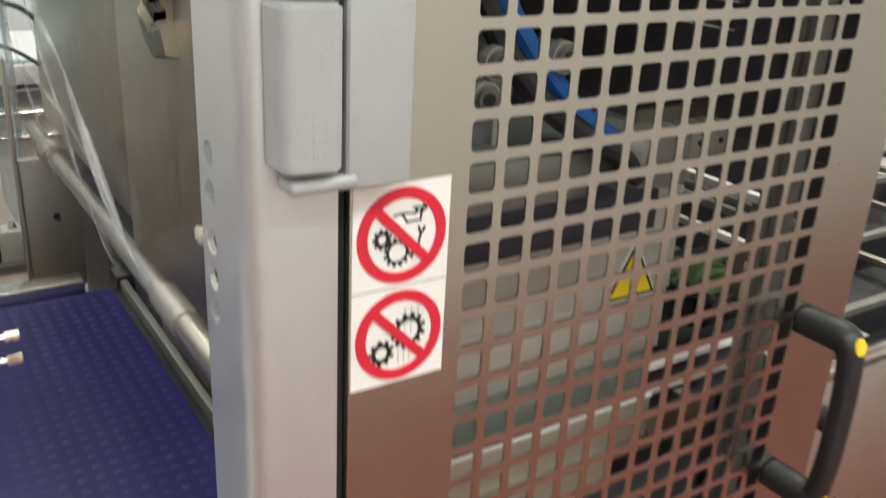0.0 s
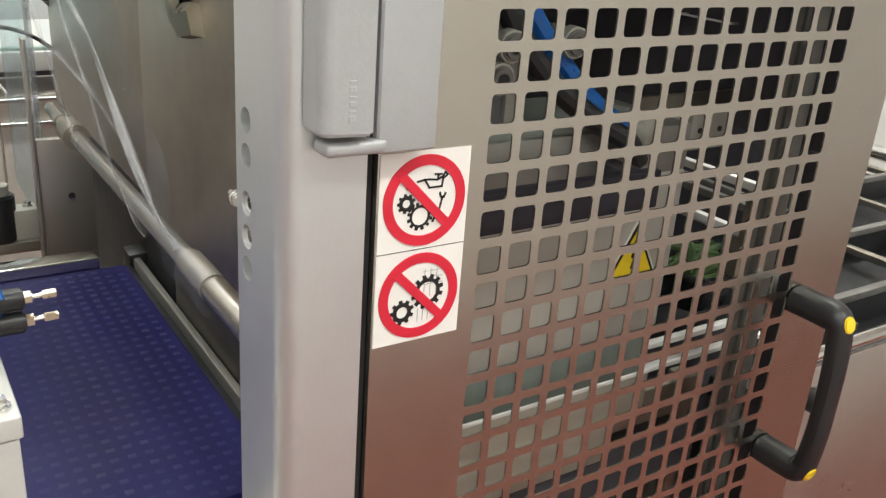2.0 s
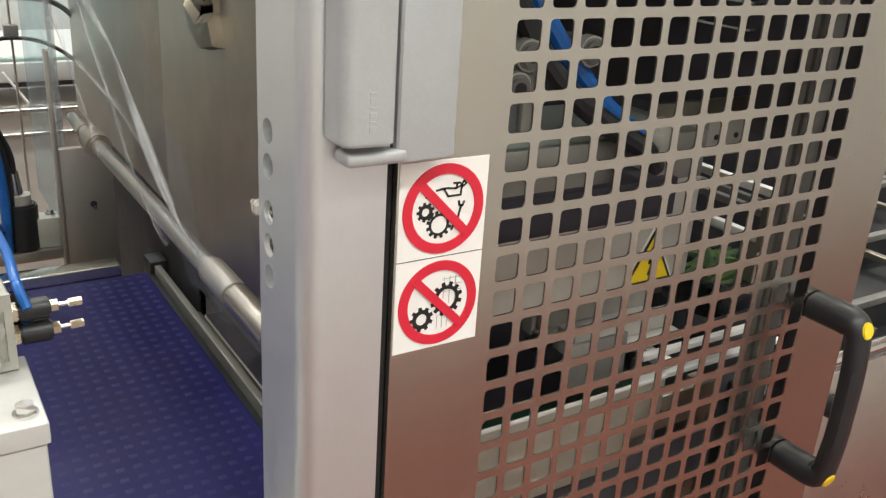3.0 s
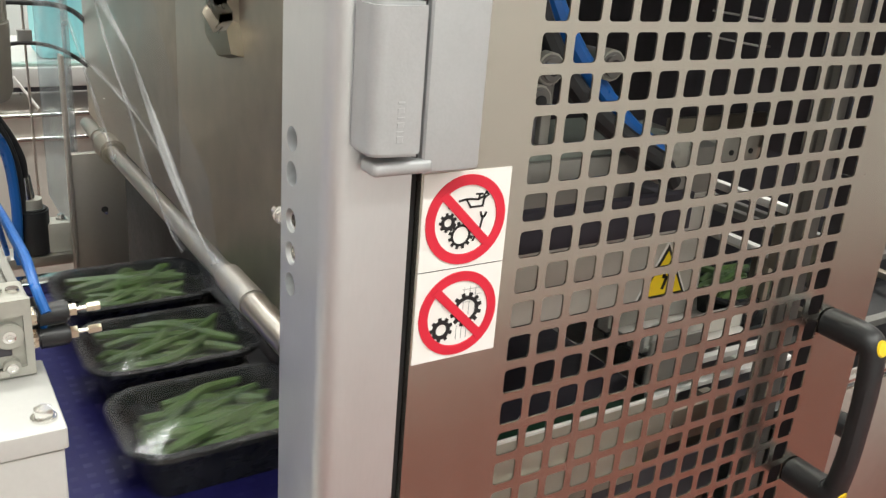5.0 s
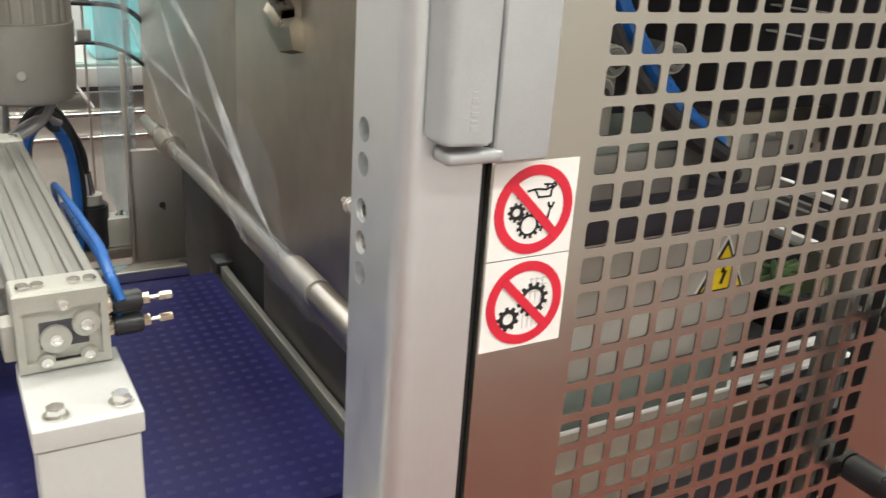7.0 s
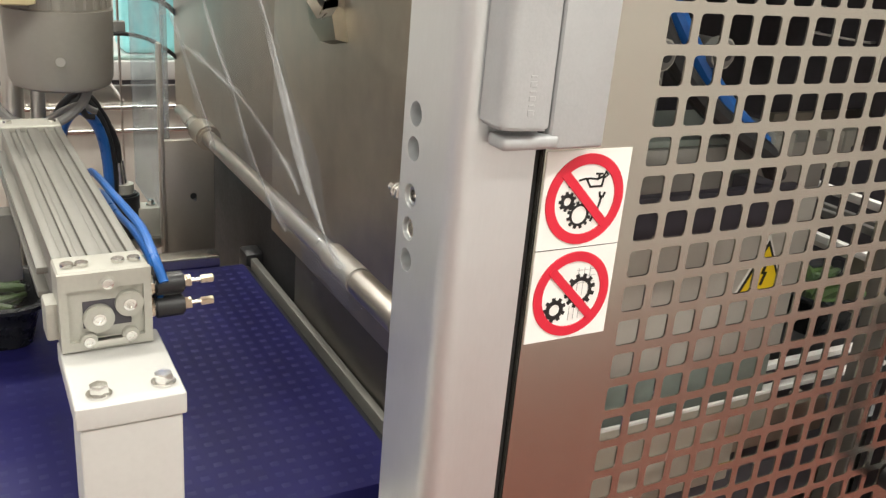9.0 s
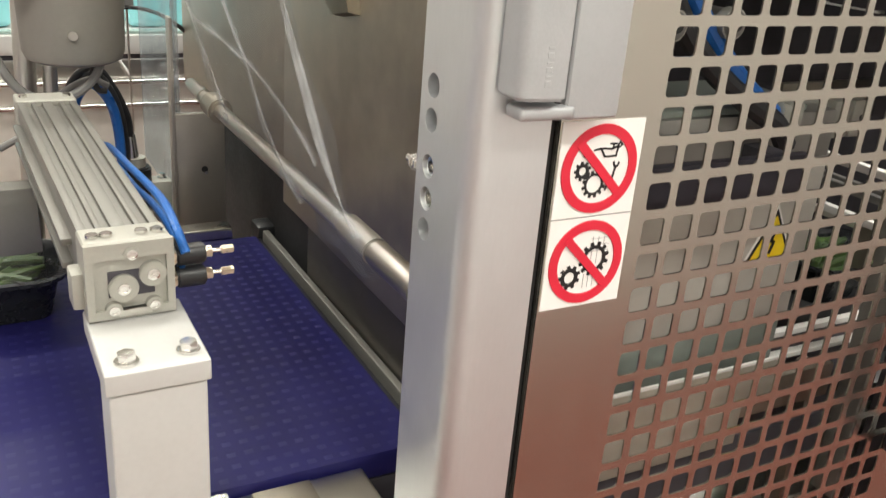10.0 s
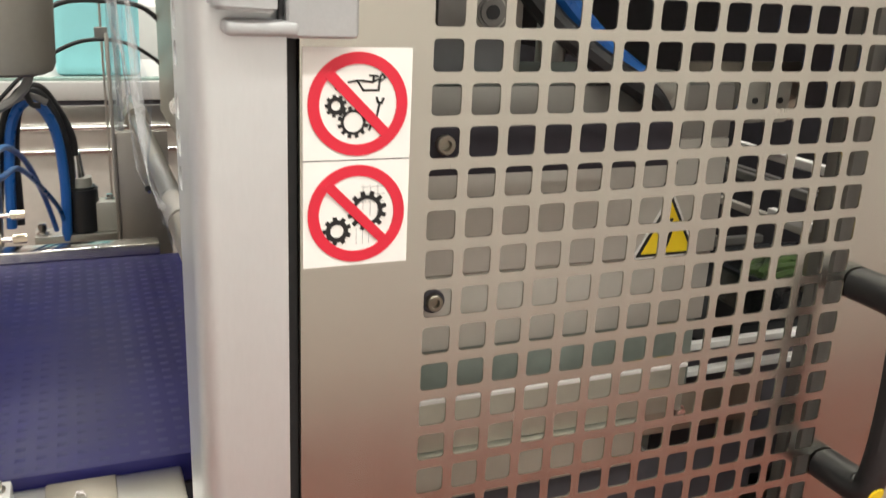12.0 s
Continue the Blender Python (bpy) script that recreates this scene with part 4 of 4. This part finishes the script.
def push_cylinder():
    cy = thing("pneumatic_cylinder", -0.180, 0.118, 1.1698, "aluminium pneumatic cylinder with cast end caps and fittings", "cylinder", rz=1.6)
    w, h = 0.0228, 0.044
    # cast cap: body plate plus raised rim, bosses and screws
    cap = part("end_cap", box(-w, w, 0.003, 0.027, 0.0, h, 0.0025, 3), ALU_CAST, cy, "cast aluminium end cap")
    bm = ring_slab([(-w, 0.001), (w, 0.001), (w, h), (-w, h)], [(-w + 0.004, 0.006), (w - 0.004, 0.006), (w - 0.004, h - 0.009), (-w + 0.004, h - 0.009)], 0.0, 0.0032)
    part("rim", bm, ALU_CAST, cap)
    # Thin dark patch paints the shadow that lies between the bosses.
    part("shaded_recess", box(-0.0115, 0.0125, 0.0023, 0.0031, 0.0125, 0.0275, 0.0004), DARK, cap, "dark patch painting the shadow round the bosses")
    for x, z, r in ((-0.004, 0.018, 0.0078), (0.0115, 0.0245, 0.0072)):
        part("boss", rod((x, 0.0035, z), (x, -0.0008, z), r, n=28, bevel=0.0006), ALU_CAST, cap)
        socket_screw("screw", (x, -0.0006, z), (0, -1, 0), 0.0033, 0.0012, cap)
    for x, z in ((0.001, 0.0375), (-0.0095, 0.006), (0.0115, 0.0065)):
        part("screw_seat", rod((x, 0.0035, z), (x, -0.0010, z), 0.0044, n=20, bevel=0.0005), ALU_CAST, cap)
        socket_screw("screw", (x, -0.0008, z), (0, -1, 0), 0.0028, 0.0012, cap)
    for x in (-0.0165, -0.0095, 0.0085, 0.0165):
        part("tie_nut", rod((x, 0.012, h), (x, 0.012, h + 0.0022), 0.0034, n=18, bevel=0.0004), STEEL_BRIGHT, cap)
    part("lock_plate", box(-0.0075, 0.0100, -0.0012, 0.0031, 0.0022, 0.0060, 0.0006), STEEL, cap)
    part("port_block", box(-w - 0.006, -w + 0.001, 0.008, 0.024, 0.005, 0.026, 0.002), ALU_CAST, cap)
    barrel = part("barrel", box(-w + 0.001, w - 0.001, 0.027, 0.318, 0.001, h - 0.004, 0.003, 3), ALU, cy, "ribbed anodised aluminium barrel")
    for x0, x1 in ((-0.0218, -0.0165), (-0.0120, -0.0085), (-0.004, 0.004), (0.0085, 0.0120), (0.0165, 0.0218)):
        part("rib", box(x0, x1, 0.028, 0.317, h - 0.0045, h - 0.0012, 0.0010), ALU, barrel)
    for z in (0.012, 0.026):
        part("sensor_rail", box(-w - 0.005, -w + 0.003, 0.05, 0.30, z, z + 0.004, 0.0008), ALU, cy)
    far = part("end_cap", box(-w, w, 0.318, 0.345, 0.0, h, 0.0025, 3), ALU_CAST, cy)
    for x in (-0.0165, 0.0165):
        part("tie_nut", rod((x, 0.33, h), (x, 0.33, h + 0.0022), 0.0034, n=18), STEEL_BRIGHT, far)
    part("mount_arm", box(-w - 0.055, -w, 0.215, 0.235, -0.045, 0.006, 0.002), ALU, cy)
    for k, z in enumerate((0.0265, 0.0130)):
        f = part("flow_valve", rod((w + 0.004, 0.016, z), (w + 0.0205, 0.016, z), 0.0062, n=24, bevel=0.0012), BLACK, cy, "black flow control valve")
        part("nut", rod((w - 0.001, 0.016, z), (w + 0.0042, 0.016, z), 0.0058, n=6, bevel=0.0004), BRASS, f)
        part("collar", rod((w + 0.0205, 0.016, z), (w + 0.0245, 0.016, z), 0.0036, n=6), BRASS, f)
        part("needle", rod((w + 0.0245, 0.016, z), (w + 0.030, 0.016, z), 0.0014, n=12), STEEL_BRIGHT, f)
        part("adjuster", rod((w + 0.030, 0.016, z), (w + 0.037, 0.016, z), 0.0026, n=6, bevel=0.0003), BRASS, f)
        part("elbow", rod((w + 0.007, 0.016, z), (w + 0.007, 0.026, z + 0.003), 0.005, n=18), BLACK, f)
    bh = thing("blue_tube", -0.15, 0.13, 1.20, "bright blue air tube running along the cylinder", "tube")
    part("tube", tube([(0.001, -0.002, 0.0), (-0.002, 0.008, 0.012), (-0.001, 0.045, 0.014), (0.000, 0.10, 0.007), (0.002, 0.18, -0.006), (0.004, 0.30, -0.025), (0.012, 0.40, -0.06), (0.022, 0.465, -0.11), (0.030, 0.495, -0.155)], 0.0027), BLUE_HOSE, bh)
    bt = thing("blue_tube", -0.15, 0.13, 1.187, "bright blue air tube running along the cylinder", "tube")
    part("tube", tube([(0.000, 0.004, 0.0), (0.001, 0.03, 0.012), (0.003, 0.10, 0.006), (0.006, 0.18, -0.010), (0.010, 0.30, -0.03), (0.018, 0.40, -0.065), (0.034, 0.470, -0.11), (0.040, 0.496, -0.143)], 0.0024), BLUE_HOSE, bt)


def solenoid():
    sv = thing("solenoid_valve", -0.092, 0.632, 1.029, "black solenoid valve with a metal connector", "valve")
    part("body", rod((0, 0, 0.012), (0, 0, 0.062), 0.0165, n=28, bevel=0.002), BLACK, sv)
    part("neck", rod((0, 0, 0.062), (0, 0, 0.072), 0.011, n=20), ALU_CAST, sv)
    part("connector", rod((-0.003, 0, 0.072), (-0.004, 0, 0.098), 0.0075, 0.0055, n=18), STEEL_BRIGHT, sv)
    part("side_block", box(0.012, 0.036, -0.010, 0.014, 0.012, 0.045, 0.002), ALU_CAST, sv)
    part("base", box(-0.05, 0.04, -0.016, 0.02, 0, 0.012, 0.002), STEEL, sv)
    hex_bolt("hex_bolt", -0.042, -0.004, 0.012, 0.005, 0.012, sv)
    hex_bolt("hex_bolt", 0.028, 0.002, 0.045, 0.004, 0.006, sv)
    x, y, z = -0.092, 0.62, 1.125
    hoses = thing("hose_bundle", x, y, z, "arched bundle of blue and black hoses", "hoses")
    part("blue_hose", tube([(-0.018, 0.0, -0.09), (-0.016, -0.004, -0.02), (-0.022, -0.01, 0.035), (-0.040, -0.012, 0.062), (-0.058, -0.012, 0.045), (-0.066, -0.012, 0.0), (-0.070, -0.012, -0.07)], 0.0052), BLUE_HOSE, hoses)
    part("blue_hose", tube([(-0.014, 0.006, -0.09), (-0.010, 0.004, -0.01), (-0.018, 0.0, 0.040), (-0.036, 0.0, 0.070), (-0.052, 0.0, 0.055), (-0.060, 0.0, 0.012), (-0.062, 0.0, -0.07)], 0.0045), BLACK_CABLE, hoses)
    part("black_cable", tube([(-0.004, 0.010, 0.0), (-0.006, 0.010, 0.022), (-0.018, 0.006, 0.052), (-0.034, 0.002, 0.074), (-0.054, 0.002, 0.066), (-0.070, 0.0, 0.030), (-0.082, 0.0, -0.06)], 0.0042), BLACK_CABLE, hoses)
    part("grey_cable", tube([(-0.026, -0.014, 0.060), (-0.045, -0.016, 0.067), (-0.075, -0.016, 0.05), (-0.10, -0.016, 0.02), (-0.13, -0.01, 0.0)], 0.0035), GREY_CABLE, hoses)


def motor():
    mt = thing("gear_motor", -0.151, 0.57, 1.219, "beige-grey ribbed motor hanging above the belt", "motor")
    bm = bmesh.new()
    prof = [(0.0, 0.0), (0.036, 0.0), (0.0425, 0.003), (0.0455, 0.010), (0.0475, 0.070), (0.0475, 0.072), (0.044, 0.073), (0.044, 0.14), (0.0, 0.14)]
    n = 48
    rings = [[bm.verts.new((r * math.cos(2 * math.pi * k / n), r * math.sin(2 * math.pi * k / n), z)) for k in range(n)] for r, z in prof[1:-1]]
    for a, b in zip(rings, rings[1:]):
        for k in range(n):
            bm.faces.new((a[k], a[(k + 1) % n], b[(k + 1) % n], b[k]))
    bm.faces.new(rings[0][::-1])
    bm.faces.new(rings[-1])
    part("housing", bm, MOTOR_GREY, mt)
    for k in range(28):
        a = 2 * math.pi * k / 28
        c, s = math.cos(a), math.sin(a)
        f = rod((0.0445 * c, 0.0445 * s, 0.074), (0.0445 * c, 0.0445 * s, 0.14), 0.0022, n=6)
        part("fin", f, MOTOR_GREY, mt)
    part("screw", rod((-0.005, -0.0455, 0.03), (-0.005, -0.050, 0.03), 0.004, n=16, bevel=0.001), STEEL, mt)
    part("cap", box(-0.075, -0.02, -0.06, 0.0, 0.078, 0.135, 0.008), CREAM, mt, "cream plastic terminal cover")
    cb = thing("motor_cable", -0.149, 0.56, 1.222, "grey cable looping under the motor", "cable")
    part("cable", tube([(0.022, 0, 0.004), (0.012, -0.004, -0.018), (-0.012, -0.008, -0.034), (-0.045, -0.008, -0.032), (-0.065, -0.004, -0.008), (-0.075, 0, 0.03), (-0.08, 0, 0.12)], 0.0044), GREY_CABLE, cb)
    part("cable", tube([(0.02, 0.02, 0.004), (0.014, 0.02, -0.02), (0.018, 0.02, -0.034), (0.026, 0.02, -0.036)], 0.003), BLACK_CABLE, cb)
    st = thing("support_tube", -0.20, 0.60, 1.02, "steel support tubes behind the cylinder", "tube")
    for x, r in ((0.0, 0.010), (0.022, 0.007)):
        part("tube", rod((x, 0, 0), (x + 0.012, 0.02, 0.28), r), STEEL, st)


def far_line():
    """The parallel packing line beyond the belt, with turquoise film packs."""
    fl = thing("far_conveyor", -0.2, 1.30, 0, "stainless frame of the parallel line behind", "conveyor")
    part("side_panel", box(-1.6, 0.60, -0.018, -0.013, 0.40, 0.995, 0.001), STEEL_SATIN, fl)
    part("middle_panel", box(-1.6, 0.60, -0.016, -0.012, 0.9955, 1.036, 0.001), STEEL_SATIN, fl)
    part("upper_panel", box(-1.6, 0.60, -0.014, -0.010, 1.0365, 1.074, 0.001), STEEL, fl)
    for z in (0.997, 1.038):
        part("rail", rod((-1.6, -0.022, z), (0.60, -0.022, z), 0.0042), STEEL_BRIGHT, fl)
    part("shadow_gap", box(-1.6, 0.60, -0.004, 0.0, 1.0745, 1.083, 0.0005), DARK, fl)
    part("top", box(-1.6, 0.60, -0.012, 0.35, 1.0835, 1.116, 0.003), PAINT_WHITE, fl, "pale table top")
    part("edge_strip", box(-1.6, 0.60, 0.0, 0.02, 1.1165, 1.1215, 0.001), GLASS_GREEN, fl, "greenish clear edge strip")
    part("lever", rod((0.167, -0.095, 1.118), (0.200, -0.095, 1.066), 0.0022, n=12), FLIGHT_WHITE, fl, "thin white lever")
    part("lever_arm", box(0.1975, 0.2025, -0.095, -0.018, 1.062, 1.067, 0.0006), STEEL, fl)
    for x in (-1.4, 0.5):
        part("leg", box(x - 0.02, x + 0.02, 0.1, 0.14, 0, 1.083, 0.002), STEEL, fl)
    packs = []
    for k, (x, w) in enumerate(((0.103, 0.075), (-0.225, 0.065))):
        pk = thing("film_pack", x, 1.40, 1.1162, "turquoise plastic wrapped pack on the far line", "pack", "turquoise packs")
        bm = box(-w, w, -0.04, 0.06, 0, 0.21, 0.018, 4)
        for v in bm.verts:
            v.co += Vector((noise.noise(v.co * 18 + Vector((k, 0, 0))), noise.noise(v.co * 18 + Vector((0, k, 3))), 0)) * 0.006
        part("wrap", bm, TURQUOISE, pk)
        packs.append(pk)
    rk = thing("cable_clip_rail", -0.055, 0.86, 1.06, "thin steel rod with cable clips", "rail")
    part("rod", rod((0, 0, -0.10), (0, 0, 0.33), 0.0016, n=10), STEEL, rk)
    for z in (0.165, 0.215):
        part("clip", box(-0.008, 0.008, -0.006, 0.006, z, z + 0.016, 0.001), GREY_CABLE, rk)
    wc = thing("sagging_cable", -0.05, 0.85, 1.22, "thin black cable sagging between clips", "cable")
    part("cable", tube([(-0.14, 0, -0.08), (-0.09, 0, -0.03), (-0.03, 0, 0.004), (0.03, 0, 0.0), (0.08, 0, -0.04), (0.10, 0, -0.09)], 0.0025), BLACK_CABLE, wc)
    part("cable", tube([(-0.10, 0, 0.02), (-0.05, 0, 0.05), (0.0, 0, 0.054), (0.05, 0, 0.045), (0.09, 0, 0.0)], 0.0032), BLACK_CABLE, wc)
    cw = thing("wrapping_machine", -0.3, 1.8, 0, "tall pale machine cabinet across the hall", "cabinet")
    part("body", box(-0.9, 0.9, 0, 0.6, 0.1, 1.22, 0.02), PAINT_WHITE, cw)
    part("plinth", box(-0.85, 0.85, 0.05, 0.55, 0, 0.1, 0.0), DARK, cw)
    return packs


# ---- trays of beans ----
TRAY_L, TRAY_W, TRAY_H = 0.128, 0.095, 0.038


def rounded(l, w, r, z, n=6):
    pts = []
    for sx, sy, a0 in ((1, 1, 0), (-1, 1, 90), (-1, -1, 180), (1, -1, 270)):
        for k in range(n + 1):
            a = radians(a0 + 90 * k / n)
            pts.append((sx * (l / 2 - r) + r * math.cos(a), sy * (w / 2 - r) + r * math.sin(a), z))
    return pts


def loft(loops, cap_first=False, cap_last=False):
    bm = bmesh.new()
    rings = [[bm.verts.new(p) for p in loop] for loop in loops]
    n = len(rings[0])
    for a, b in zip(rings, rings[1:]):
        for k in range(n):
            bm.faces.new((a[k], a[(k + 1) % n], b[(k + 1) % n], b[k]))
    if cap_first:
        bm.faces.new(rings[0][::-1])
    if cap_last:
        bm.faces.new(rings[-1])
    return bm


def bean_tray(x, y, seed):
    rnd = random.Random(seed)
    l, w, h = TRAY_L, TRAY_W, TRAY_H
    ty = thing("bean_tray", x, y, BELT_Z + 0.0006, "black plastic tray of green beans under clear film", "tray", "trays of beans")
    loops = [rounded(l - 0.03, w - 0.03, 0.014, 0), rounded(l - 0.014, w - 0.014, 0.020, h - 0.004), rounded(l, w, 0.026, h - 0.003), rounded(l, w, 0.026, h), rounded(l - 0.012, w - 0.012, 0.021, h), rounded(l - 0.034, w - 0.034, 0.012, 0.003)]
    part("shell", loft(loops, True, True), TRAY_BLACK, ty)
    bm = bmesh.new()
    for k in range(44):
        a = rnd.gauss(0.15, 0.5)
        ln = rnd.uniform(0.06, 0.088)
        cx, cy = rnd.uniform(-0.018, 0.018), rnd.uniform(-0.032, 0.032)
        z = 0.013 + 0.023 * k / 44 + rnd.uniform(-0.002, 0.003)
        bend = rnd.uniform(-0.014, 0.014)
        pts = []
        for t in (-0.5, -0.2, 0.15, 0.5):
            px = cx + ln * t * math.cos(a) - bend * (1 - 4 * t * t) * math.sin(a)
            py = cy + ln * t * math.sin(a) + bend * (1 - 4 * t * t) * math.cos(a)
            pts.append((max(-0.048, min(0.048, px)), max(-0.031, min(0.031, py)), z + rnd.uniform(-0.002, 0.002)))
        tube(pts, rnd.uniform(0.0036, 0.0050), 7, 4, bm, taper=True)
    tagged(part("beans", bm, BEAN, ty, "heap of long green beans"), kind="stuff")
    lid = loft([rounded(l - 0.001, w - 0.001, 0.025, h + 0.0006), rounded(l - 0.014, w - 0.014, 0.02, h + 0.0012), rounded(l - 0.05, w - 0.05, 0.012, h + 0.0045), rounded(l - 0.10, w - 0.10, 0.004, h + 0.0055)], False, True)
    for v in lid.verts:
        v.co.z += 0.0012 * noise.noise(v.co * 60)
    part("lid_film", lid, LID, ty, "clear lidding film with sheen")
    return ty


hall()
post()
perforated_door()
hinge()
bridge_handle()
prohibition_sign(1.275, "oil")
prohibition_sign(1.225, "gears")
chamber()
upper_tool()
LOWER = lower_tool()
rails()
GRIPPER = tray_gripper()
infeed()
conveyor()
bracket_plate()
film_rod()
FOLD = film()
pillar()
push_cylinder()
solenoid()
motor()
PACKS = far_line()
LANES = (0.171, 0.283, 0.395)
TRAYS = [bean_tray(0.3, y, 11 + k) for k, y in enumerate(LANES)]
INSIDE = bean_tray(0.462, 0.175, 17)
INSIDE.location.z = 1.0700


def motions():
    """The lower tool sinks and rises; the sealed trays run out on the belt."""
    down = -0.105
    walk(LOWER, [(t, pose(0.155, 0.087, 0.992 + dz)) for t, dz in ((0, 0), (2.55, 0), (2.8, down * 0.7), (3.0, down), (3.4, down), (5.9, down), (6.1, down * 0.92), (6.3, down * 0.45), (6.45, 0), (7.0, 0), (12, 0))])
    walk(GRIPPER, [(t, pose(x, 0.09, 1.085)) for t, x in ((0, 0.82), (2.4, 0.82), (2.75, 0.36), (2.9, 0.212), (3.0, 0.200), (3.3, 0.196), (3.7, 0.190), (4.3, 0.300), (4.6, 0.302), (4.8, 0.285), (5.0, 0.272), (5.2, 0.245), (5.4, 0.222), (5.6, 0.205), (5.8, 0.195), (6.1, 0.195), (6.2, 0.215), (6.35, 0.42), (6.65, 0.82), (12, 0.82))])
    for pack, x, come in zip(PACKS, (0.103, -0.225), (0.22, 0.0)):
        walk(pack, [(t, pose(x + dx, 1.40, 1.1162)) for t, dx in ((0, come), (3.3, come), (4.6, 0), (8, 0), (10.4, 0), (11, -0.054), (11.5, -0.105), (12, -0.150))])
    walk(FOLD, [(t, pose(-0.056, y, z, lean)) for t, y, z, lean in ((0, 0.16, 1.20, 0), (6.6, 0.16, 1.20, 0), (8.3, 0.134, 1.196, 14), (10.4, 0.134, 1.196, 14), (12, 0.134, 1.196, 14))])
    for k, (tray, y) in enumerate(zip(TRAYS, LANES)):
        z = BELT_Z + 0.0006
        rows = [(0, pose(0.104, y, z)), (3.8, pose(0.104, y, z)), (4.4, pose(0.072, y, z))]
        rows += [(t, pose(x, y, z)) for t, x in ((4.8, -0.007), (5.0, -0.047), (5.1, -0.068), (5.3, -0.112), (5.5, -0.156), (5.6, -0.180))]
        if k == 2:
            rows += [(5.9, pose(-0.236, y, z)), (6.2, pose(-0.253, y, z)), (6.6, pose(-0.253, y, z)), (12, pose(-0.253, y, z))]
        else:
            rows += [(6.2, pose(-0.31, y, z)), (8.2, pose(-0.78, y, z)), (9.0, pose(-0.80, y, z)), (12, pose(-0.80, y, z))]
        walk(tray, rows)


motions()
